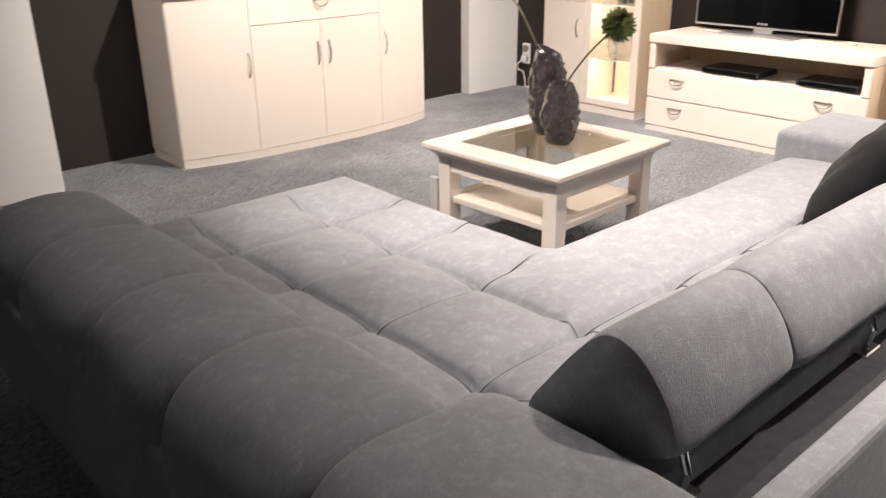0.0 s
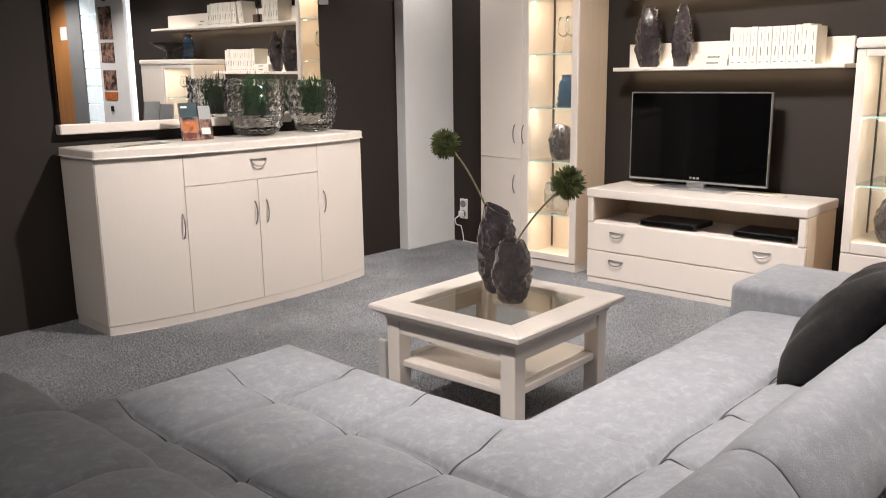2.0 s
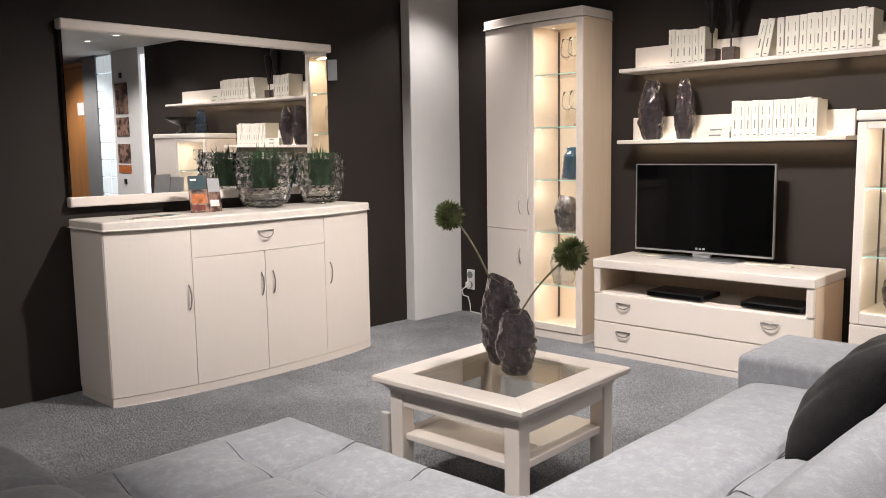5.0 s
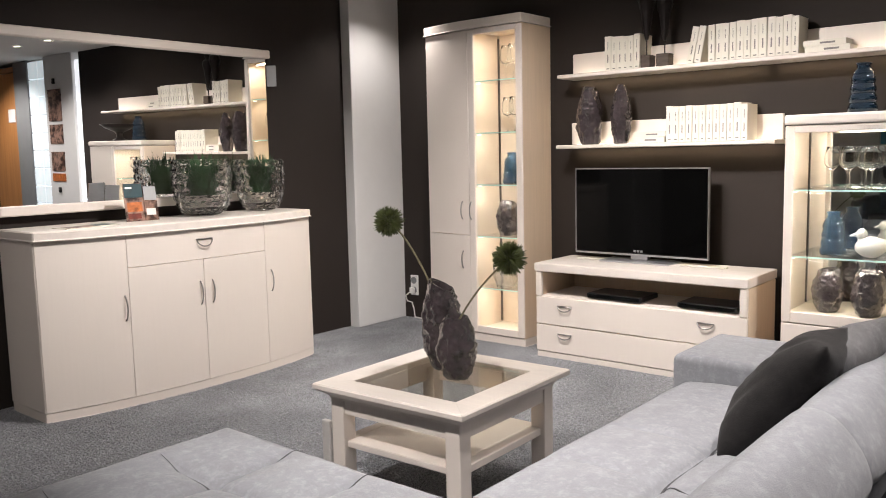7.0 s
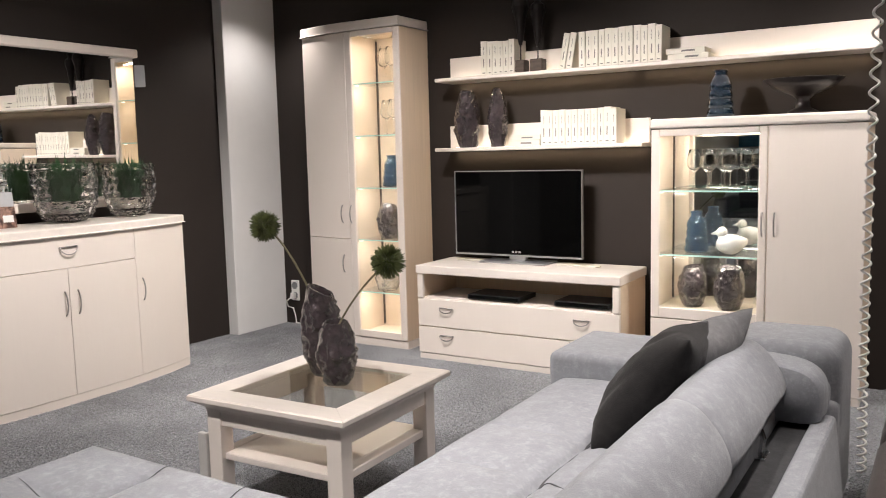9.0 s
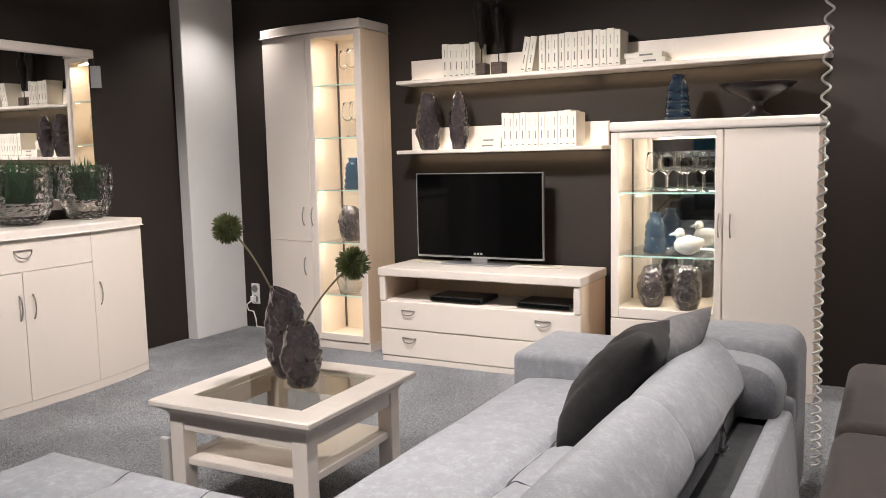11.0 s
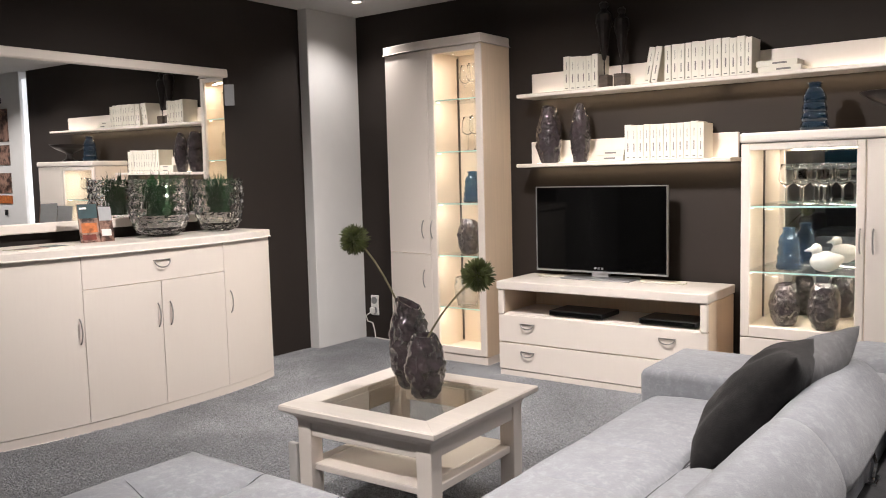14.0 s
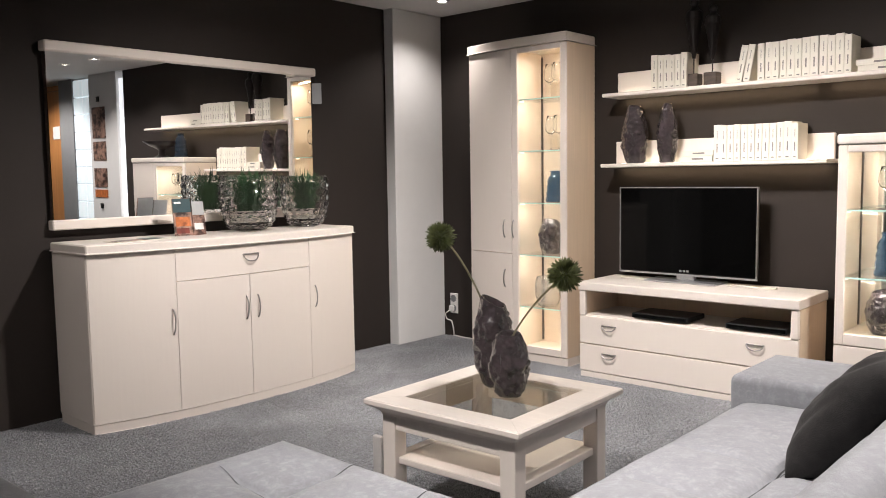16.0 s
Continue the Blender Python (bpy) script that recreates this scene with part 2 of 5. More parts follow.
def pile_material():
    """Yarn in several greys, strand by strand, with lighter and darker trodden patches."""
    m = mat("grey_yarn", (0.34, 0.345, 0.36), 0.9, sheen=0.2)
    nt = m.node_tree
    b = nt.nodes["Principled BSDF"]
    geo = nt.nodes.new("ShaderNodeNewGeometry")
    r = nt.nodes.new("ShaderNodeValToRGB")
    r.color_ramp.elements[0].color, r.color_ramp.elements[1].color = (0.33, 0.338, 0.355, 1), (0.47, 0.48, 0.50, 1)
    tc = nt.nodes.new("ShaderNodeTexCoord")
    n = nt.nodes.new("ShaderNodeTexNoise")
    n.inputs["Scale"].default_value, n.inputs["Detail"].default_value = 4.5, 6
    q = nt.nodes.new("ShaderNodeValToRGB")
    q.color_ramp.elements[0].position, q.color_ramp.elements[1].position = 0.36, 0.66
    q.color_ramp.elements[0].color, q.color_ramp.elements[1].color = (0.78, 0.78, 0.79, 1), (1.08, 1.08, 1.08, 1)
    mix = nt.nodes.new("ShaderNodeMix")
    mix.data_type, mix.blend_type = "RGBA", "MULTIPLY"
    mix.inputs[0].default_value = 1
    nt.links.new(geo.outputs["Random Per Island"], r.inputs["Fac"])
    nt.links.new(tc.outputs["Object"], n.inputs["Vector"])
    nt.links.new(n.outputs["Fac"], q.inputs["Fac"])
    nt.links.new(r.outputs["Color"], mix.inputs[6])
    nt.links.new(q.outputs["Color"], mix.inputs[7])
    nt.links.new(mix.outputs[2], b.inputs["Base Color"])
    return m


PILE = pile_material()


# ---- builders ----
def mesh_of(name, bm, material, smooth=False):
    me = bpy.data.meshes.new(name)
    bmesh.ops.recalc_face_normals(bm, faces=bm.faces[:])
    bm.to_mesh(me)
    bm.free()
    me.materials.append(material)
    if smooth:
        for p in me.polygons:
            p.use_smooth = True
    return me


def part(name, bm, material, parent, label="", smooth=False):
    """One mesh under a thing; its vertices are in the world's metres."""
    ob = new(name, mesh_of(name, bm, material, smooth))
    ob.parent = parent
    root = parent
    shift = Vector((0, 0, 0))
    if root.data is None:
        shift = root.location.copy()
    ob.matrix_parent_inverse = Matrix.Translation(-shift)
    if label:
        ob["label"] = label
    return ob


def thing(name, x, y, z, label, category, group="", kind=""):
    ob = new(name)
    ob.empty_display_size = 0.05
    ob.location = (x, y, z)
    return tagged(ob, label, category, group, kind)


def solid(name, bm, material, label, category="", group="", kind="", smooth=False):
    return tagged(new(name, mesh_of(name, bm, material, smooth)), label, category, group, kind)


def box(x0, x1, y0, y1, z0, z1, bev=0.0, seg=1, bm=None):
    one = bmesh.new()
    bmesh.ops.create_cube(one, size=1)
    for v in one.verts:
        v.co = ((x0 + x1) / 2 + v.co.x * (x1 - x0), (y0 + y1) / 2 + v.co.y * (y1 - y0), (z0 + z1) / 2 + v.co.z * (z1 - z0))
    if bev:
        bmesh.ops.bevel(one, geom=one.edges[:], offset=bev, segments=seg, affect="EDGES", profile=0.5)
    return one if bm is None else join(bm, one)


def join(bm, other):
    tmp = bpy.data.meshes.new("tmp")
    other.to_mesh(tmp)
    other.free()
    bm.from_mesh(tmp)
    bpy.data.meshes.remove(tmp)
    return bm


def turn(bm, m):
    bmesh.ops.transform(bm, matrix=m, verts=bm.verts[:])
    return bm


def grid_faces(bm, rows, closed=False):
    """Quads between rows of vertices; closed: each row is a ring."""
    for a, b in zip(rows, rows[1:]):
        n = len(a)
        for i in range(n if closed else n - 1):
            j = (i + 1) % n
            bm.faces.new((a[i], a[j], b[j], b[i]))


def tube(points, r, n=8, bm=None):
    bm = bm or bmesh.new()
    pts = [Vector(p) for p in points]
    rows, up = [], None
    for i, p in enumerate(pts):
        d = (pts[min(i + 1, len(pts) - 1)] - pts[max(i - 1, 0)]).normalized()
        if up is None:
            up = d.orthogonal().normalized()
        up = (up - d * up.dot(d)).normalized()
        side = d.cross(up)
        rr = r[i] if isinstance(r, (list, tuple)) else r
        rows.append([bm.verts.new(p + rr * (math.cos(k * 2 * math.pi / n) * up + math.sin(k * 2 * math.pi / n) * side)) for k in range(n)])
    grid_faces(bm, rows, True)
    bm.faces.new(rows[0])
    bm.faces.new(rows[-1])
    return bm


def lathe(profile, x, y, z, n=32, bm=None, squash=1.0):
    """A turned body from (radius, height) pairs."""
    bm = bm or bmesh.new()
    rows = []
    for r, h in profile:
        rows.append([bm.verts.new((x + max(r, 1e-4) * math.cos(k * 2 * math.pi / n), y + squash * max(r, 1e-4) * math.sin(k * 2 * math.pi / n), z + h)) for k in range(n)])
    grid_faces(bm, rows, True)
    bm.faces.new(rows[0])
    bm.faces.new(rows[-1])
    return bm


def bowed(u0, u1, z0, z1, front, thick, place, n=10, bev=0.002):
    """A panel that follows front(u); place(u, d, z) sets it in the room, d being the depth from front to back."""
    bm = bmesh.new()
    us = [u0 + (u1 - u0) * i / n for i in range(n + 1)]
    ring = [(u, front(u)) for u in us] + [(u, thick(u) if callable(thick) else front(u) + thick) for u in reversed(us)]
    lo = [bm.verts.new(place(u, d, z0)) for u, d in ring]
    hi = [bm.verts.new(place(u, d, z1)) for u, d in ring]
    grid_faces(bm, [lo, hi], True)
    bm.faces.new(lo)
    bm.faces.new(hi)
    if bev:
        bm.normal_update()
        sharp = [e for e in bm.edges if len(e.link_faces) == 2 and e.calc_face_angle(0) > 0.9]
        bmesh.ops.bevel(bm, geom=sharp, offset=bev, segments=1, affect="EDGES", profile=0.5)
    return bm


def bow_handle(parent, a, b, out, rise=0.021, r=0.0038):
    """A slim arched pull from a to b, standing out along out."""
    a, b, out = Vector(a), Vector(b), Vector(out)
    pts = [a.lerp(b, t) + out * (rise * math.sin(math.pi * t) ** 0.6 if 0 < t < 1 else 0) for t in [i / 14 for i in range(15)]]
    return part("handle", tube(pts, r), STEEL, parent, "slim arched brushed steel handle", True)


def moon_handle(parent, c, along, out, w=0.085, h=0.035):
    """A half-moon pull: a straight bar with an arc hanging from it."""
    c, along, out = Vector(c), Vector(along), Vector(out)
    down = Vector((0, 0, -1))
    arc = [c + along * (w / 2 * math.cos(t)) + down * (h * math.sin(t)) + out * (0.006 + 0.011 * math.sin(t)) for t in [math.pi * i / 16 for i in range(17)]]
    bm = tube(arc, 0.0031)
    tube([c - along * w * 0.52 + out * 0.004, c + along * w * 0.52 + out * 0.004], 0.0042, 8, bm)
    return part("handle", bm, STEEL, parent, "half-moon brushed steel handle", True)


# ---- structure ----
def structure(name, bm, material, label, category):
    return solid(name, bm, material, label, category, kind="structure")


structure("floor", box(-3.0, 6.2, -3.6, 4.72, -0.06, 0.0), CARPET, "grey deep-pile shag carpet over the whole floor", "carpet")
structure("ceiling", box(-3.0, 6.2, -3.6, 4.72, CEIL, CEIL + 0.08), CEILING, "white painted ceiling with recessed spots", "ceiling")
structure("wall_north", box(-3.0, 5.12, 4.60, 4.72, 0.0, CEIL), WALL, "dark umber painted wall behind the sideboard", "wall")
structure("wall_east", box(5.0, 5.12, -0.20, 4.60, 0.0, CEIL), WALL, "dark umber painted wall behind the television", "wall")
# Unseen wall, kept pale so the highboard's mirror shows less black.
structure("wall_west", box(-3.0, -2.9, -3.6, 4.60, 0.0, CEIL), WHITE, "unseen pale wall closing the showroom, brightened for the mirror", "wall")
structure("wall_south", box(-2.9, 6.2, -3.6, -3.5, 0.0, CEIL), GREY, "plain grey wall closing the showroom", "wall")
structure("wall_east_2", box(5.30, 5.42, -3.5, -0.20, 0.0, CEIL), GREY, "plain grey wall beyond the pillar", "wall")
structure("column_1", box(4.50, 5.0, 4.51, 4.60, 0.0, CEIL, 0.004), WHITE, "white plastered column in the corner", "column")
structure("column_2", box(0.85, 1.53, 4.22, 4.60, 0.0, CEIL, 0.004), WHITE, "white plastered column beside the dark wall", "column")

pillar = thing("pillar", 5.05, -0.7, 0, "white pillar hung with small framed prints", "pillar", kind="structure")
part("shaft", box(4.97, 5.30, -0.98, -0.31, 0, CEIL, 0.004), WHITE, pillar)
part("glowing_return", box(5.0, 5.12, -0.30, -0.205, 0.0, 2.28, 0.004), GLOWRETURN, pillar, "bright white wall return beside the pillar, given a glow")
for i, (z0, z1, m) in enumerate([(1.62, 1.98, CARD_A), (1.36, 1.58, CARD_A), (1.05, 1.27, CARD_A), (0.93, 1.02, CARD_B)]):
    part("print", box(4.962, 4.969, -0.905, -0.595, z0, z1), m, pillar, "small dark interior photo print")
part("clip", box(4.955, 4.969, -0.77, -0.72, 2.04, 2.10), BLACK, pillar)
part("clip", box(4.955, 4.969, -0.77, -0.72, 0.80, 0.86), BLACK, pillar)

brickwall = thing("glass_block_wall", 5.1, -1.25, 0, "white glass block screen, given a glow", "wall", kind="structure")
brick_mesh = None
for k in range(11):
    for j in range(2):
        y0, z0 = -1.50 + 0.255 * j, 0.03 + 0.21 * k
        if brick_mesh is None:
            ob = part("glass_block", box(5.02, 5.10, y0, y0 + 0.25, z0, z0 + 0.204, 0.008), GLASSBRICK, brickwall)
            brick_mesh = ob.data
        else:
            ob = new("glass_block", brick_mesh)
            ob.parent = brickwall
            ob.matrix_parent_inverse = Matrix.Translation(-brickwall.location)
            ob.location = (0, 0.255 * j, 0.21 * k)
part("mortar", box(5.05, 5.12, -1.52, -0.98, 0.0, CEIL - 0.01), WHITE, brickwall)
structure("wall_panel", box(5.02, 5.14, -1.90, -1.53, 0, CEIL), GREY, "grey painted wall strip beside the door", "wall")
door = thing("door_1", 5.1, -2.2, 0, "closed orange beech door with a white notice", "door", kind="structure")
part("leaf", box(5.03, 5.07, -2.75, -1.91, 0.0, 2.24, 0.003), ORANGE, door)
part("frame", box(5.02, 5.12, -2.85, -1.905, 2.25, 2.31, 0.003), ORANGE, door)
part("notice", box(5.022, 5.028, -2.12, -1.93, 1.64, 1.80), WHITE, door, "white paper notice")


def ceiling_spot(x, y):
    t = thing("ceiling_spot", x, y, CEIL, "round recessed ceiling spot with white rim, most of them assumed", "spotlight", "ceiling spots")
    part("rim", lathe([(0.030, -0.004), (0.045, -0.008), (0.050, 0.0), (0.030, 0.0)], x, y, CEIL), WHITE, t, smooth=True)
    part("bulb", lathe([(0.001, -0.003), (0.029, -0.003), (0.029, 0.0)], x, y, CEIL - 0.001), LAMP, t, "glowing lamp")


# The guessed and added spots get a fixture as well.
for row in SPOTS:
    ceiling_spot(row[0], row[1])

socket = thing("power_socket", 5.0, 4.41, 0.2, "white double power socket on the dark wall", "socket")
part("plate", box(4.985, 4.999, 4.375, 4.445, 0.175, 0.325, 0.004, 2), PLASTIC, socket)
for z in (0.213, 0.287):
    part("outlet", lathe([(0.001, 0.0), (0.022, 0.0), (0.022, 0.004), (0.026, 0.005), (0.026, -0.002)], 0, 0, 0, 20), GREY, socket).matrix_basis = Matrix.Translation(Vector((4.984, 4.41, z))) @ pose(0, 0, 0, 0, -90, 0)
plug = thing("power_cable", 4.98, 4.42, 0.0, "white power cable hanging from the socket", "cable")
part("plug", box(4.955, 4.984, 4.40, 4.435, 0.19, 0.235, 0.006, 2), PLASTIC, plug)
part("cord", tube([(4.96, 4.43, 0.20), (4.955, 4.47, 0.17), (4.96, 4.46, 0.13), (4.975, 4.425, 0.12), (4.985, 4.415, 0.06), (4.985, 4.41, 0.008), (4.97, 4.30, 0.006), (4.975, 4.10, 0.006)], 0.005), CABLE, plug, smooth=True)

# ---- sideboard ----
def sb_front(x):
    return 4.185 - 0.105 * (1 - abs((x - 2.956) / 0.83) ** 2.5)


def along_x(u, d, z):
    return (u, d, z)


def sideboard():
    t = thing("sideboard", 2.956, 4.36, 0, "cream maple sideboard with bowed front and steel handles", "sideboard")
    x0, x1 = 2.125, 3.787
    part("plinth", bowed(x0, x1, 0.0, 0.045, lambda u: sb_front(u) + 0.002, lambda u: 4.54, along_x, 24), CREAM, t)
    part("body", bowed(x0 + 0.002, x1 - 0.002, 0.046, 0.858, lambda u: sb_front(u) + 0.022, lambda u: 4.545, along_x, 24), MAPLE, t)
    part("side_panel", box(x0 - 0.003, x0 + 0.016, 4.19, 4.545, 0.046, 0.858, 0.002), CREAM, t)
    part("side_panel", box(x1 - 0.016, x1 + 0.003, 4.19, 4.545, 0.046, 0.858, 0.002), CREAM, t)
    part("top", bowed(x0 - 0.005, x1 + 0.005, 0.862, 0.905, lambda u: sb_front(u) - 0.014, lambda u: 4.555, along_x, 24, 0.006), CREAM_TOP, t)
    panels = [("door", x0 + 0.002, 2.5332, 0.0475, 0.859), ("door", 2.5356, 2.9544, 0.0475, 0.6965), ("door", 2.9568, 3.3756, 0.0475, 0.6965), ("door", 3.378, x1 - 0.002, 0.0475, 0.859), ("drawer_front", 2.5356, 3.3756, 0.7005, 0.858)]
    made = [part(n, bowed(a, b, z0, z1, sb_front, 0.019, along_x, 14, 0.0012), CREAM, t) for n, a, b, z0, z1 in panels]
    for d, x, z in ((made[0], 2.512, 0.50), (made[1], 2.93, 0.52), (made[2], 3.003, 0.52), (made[3], 3.418, 0.52)):
        y = sb_front(x)
        bow_handle(d, (x, y, z + 0.062), (x, y, z - 0.062), (0, -1, 0))
    moon_handle(made[4], (2.965, sb_front(2.965), 0.805), (1, 0, 0), (0, -1, 0), 0.095, 0.038)


sideboard()

# ---- mirror over the sideboard ----
wall_mirror = thing("wall_mirror", 2.98, 4.58, 0.96, "wide wall mirror with cream maple top and bottom rails", "mirror")
part("mirror_pane", turn(box(2.15, 3.80, -0.004, 0.004, -0.43, 0.43), pose(0, 4.562, 1.42, 0.42)), MIRROR, wall_mirror, "clear silvered glass")
part("backing", box(2.15, 3.80, 4.570, 4.598, 0.98, 1.86), DARKWOOD, wall_mirror)
part("top_rail", box(2.135, 3.82, 4.525, 4.599, 1.842, 1.892, 0.006), CREAM, wall_mirror)
part("bottom_rail", box(2.135, 3.82, 4.540, 4.599, 0.962, 1.012, 0.006), CREAM, wall_mirror)
tag = thing("price_tag", 3.825, 4.54, 1.7, "grey price tag hanging on the mirror's edge", "tag")
part("card", turn(box(-0.004, 0.004, -0.03, 0.03, -0.065, 0.065, 0.003), pose(3.826, 4.53, 1.735, 0, 0, 40)), CARD_D, tag)
part("loop", tube([(3.82, 4.55, 1.86), (3.824, 4.535, 1.83), (3.826, 4.53, 1.80)], 0.002), BLACK, tag)


# ---- things on the sideboard ----
def crystal_bowl(x, y, z, r, h, seed):
    t = thing("crystal_bowl", x, y, z, "faceted crystal glass bowl planted with green leaves", "bowl", "planted bowls")
    bm = bmesh.new()
    rows, n = [], 56
    prof = [(0.42, 0.0), (0.60, 0.025), (0.77, 0.10), (0.89, 0.22), (0.965, 0.38), (1.0, 0.58), (1.0, 0.78), (0.985, 0.9), (0.965, 1.0)]
    steps = 40
    ring_o, ring_i = [], []
    for k in range(steps + 1):
        s = k / steps
        for (ra, ha), (rb, hb) in zip(prof, prof[1:]):
            if ha <= s <= hb or hb == 1.0:
                f = (s - ha) / (hb - ha)
                rr = ra + (rb - ra) * f
                if ha <= s <= hb:
                    break
        ro, ri = [], []
        for i in range(n):
            a = 2 * math.pi * i / n
            dent = 0.055 * abs(math.sin(a * 8 + (k // 5 % 2) * math.pi / 2)) * abs(math.sin(math.pi * s * 8)) if s > 0.06 else 0
            ro.append(bm.verts.new((x + r * (rr + dent - 0.02) * math.cos(a), y + r * (rr + dent - 0.02) * math.sin(a), z + h * s)))
            ri.append((x + r * (rr - 0.07) * math.cos(a), y + r * (rr - 0.07) * math.sin(a), z + h * max(s, 0.17)))
        ring_o.append(ro)
        ring_i.append(ri)
    inner = [[bm.verts.new(p) for p in row] for row in ring_i[7:]]
    grid_faces(bm, ring_o, True)
    grid_faces(bm, inner, True)
    for i in range(n):
        j = (i + 1) % n
        bm.faces.new((ring_o[-1][i], ring_o[-1][j], inner[-1][j], inner[-1][i]))
    bm.faces.new(ring_o[0])
    bm.faces.new(inner[0])
    part("glass", bm, CRYSTAL, t)
    rng = random.Random(seed)
    bm = bmesh.new()
    for k in range(210):
        a, rr = rng.uniform(0, 6.28), r * 0.46 * rng.random() ** 0.5
        bx, by = x + rr * math.cos(a), y + rr * math.sin(a)
        lean, ln, w = rng.uniform(0.05, 0.75), h * rng.uniform(0.40, 0.86), rng.uniform(0.006, 0.012)
        d = Vector((math.cos(a + rng.uniform(-1, 1)), math.sin(a + rng.uniform(-1, 1)), 0))
        side = Vector((-d.y, d.x, 0)) * w
        prev = None
        for s in range(5):
            f = s / 4
            p = Vector((bx, by, z + 0.36 * h)) + d * (lean * ln * 0.5 * f * f) + Vector((0, 0, ln * (f - 0.25 * lean * f * f)))
            off = p - Vector((x, y, 0))
            lim = r * 0.86
            flat = math.hypot(off.x, off.y)
            if flat > lim:
                p.x, p.y = x + off.x * lim / flat, y + off.y * lim / flat
            ww = side * (1 - f) ** 0.6
            cur = (bm.verts.new(p - ww), bm.verts.new(p + ww + Vector((0, 0, 0.002))))
            if prev:
                bm.faces.new((prev[0], prev[1], cur[1], cur[0]))
            prev = cur
    part("foliage", bm, LEAF, t, "dense green grassy leaves")


crystal_bowl(3.165, 4.365, 0.906, 0.166, 0.318, 3)
crystal_bowl(3.585, 4.382, 0.906, 0.145, 0.308, 8)

bro = thing("brochure_stand", 2.76, 4.34, 0.906, "small standing brochure with a living room photo", "brochure")
lean = pose(2.785, 4.335, 0.906, -10, 0, -8)
part("page", turn(box(-0.10, 0.0, -0.003, 0.003, 0, 0.20), lean), CARD_A, bro)
part("page", turn(box(0.004, 0.085, -0.002, 0.004, 0, 0.185), lean @ pose(0, 0, 0, 0, 0, 14)), CARD_A, bro)
part("title_block", turn(box(-0.0985, -0.0015, -0.005, -0.0035, 0.125, 0.1985), lean), CARD_C, bro, "dark teal title block")
part("title", turn(box(-0.09, -0.055, -0.0062, -0.0052, 0.172, 0.182), lean), PLASTIC, bro, "white title bar")
part("table_picture", turn(box(-0.09, -0.02, -0.005, -0.0035, 0.012, 0.04), lean), CARD_F, bro, "dark red picture")
part("wall_picture", turn(box(0.006, 0.083, -0.0032, -0.0022, 0.11, 0.183), lean @ pose(0, 0, 0, 0, 0, 14)), CARD_D, bro, "grey picture")
part("sofa_picture", turn(box(0.012, 0.07, -0.0032, -0.0022, 0.03, 0.065), lean @ pose(0, 0, 0, 0, 0, 14)), PLASTIC, bro, "white picture")
part("picture", turn(box(-0.09, -0.01, -0.005, -0.0035, 0.05, 0.10), lean), CARD_B, bro, "orange picture")
part("back_cover", turn(box(-0.10, 0.0, 0.0032, 0.0055, 0, 0.20), lean), CARD_D, bro, "plain grey back")
part("back_cover", turn(box(0.004, 0.085, 0.0043, 0.0065, 0, 0.185), lean @ pose(0, 0, 0, 0, 0, 14)), CARD_D, bro)
leaf = thing("leaflet", 2.42, 4.25, 0.906, "flat printed leaflet lying on the sideboard", "leaflet")
part("sheet", turn(box(-0.15, 0.15, -0.06, 0.06, 0.0, 0.003), pose(2.43, 4.27, 0.9055, 0, 0, 8)), PAPER, leaf)
part("print", turn(box(-0.13, 0.02, -0.05, 0.03, 0.0032, 0.0042), pose(2.43, 4.27, 0.9055, 0, 0, 8)), CARD_A, leaf)
part("print", turn(box(0.03, 0.13, -0.04, 0.05, 0.0032, 0.0042), pose(2.43, 4.27, 0.9055, 0, 0, 8)), CARD_C, leaf)


# ---- tall display cabinet ----
def along_y(u, d, z):
    return (d, u, z)


def tc_front(y):
    if y <= 3.615:
        return 4.665
    s = (y - 3.615) / 0.40
    return 4.665 + 0.012 * s + 0.05 * s * s


def glass_shelf(parent, x0, x1, y0, y1, z):
    sh = part("glass_shelf", box(x0, x1, y0, y1, z - 0.004, z + 0.004), GLASS, parent, "clear glass shelf with bright edge")
    part("edge", box(x0 - 0.0035, x0 - 0.0005, y0, y1, z - 0.004, z + 0.004), EDGE_GLINT, sh, "greenish glass edge, its glint put into the colour")
    for y in (y0 + 0.012, y1 - 0.012):
        part("clip", box(x0 + 0.02, x0 + 0.045, y - 0.01, y + 0.01, z - 0.012, z - 0.005, 0.002), LED, sh, "small lit shelf clip")


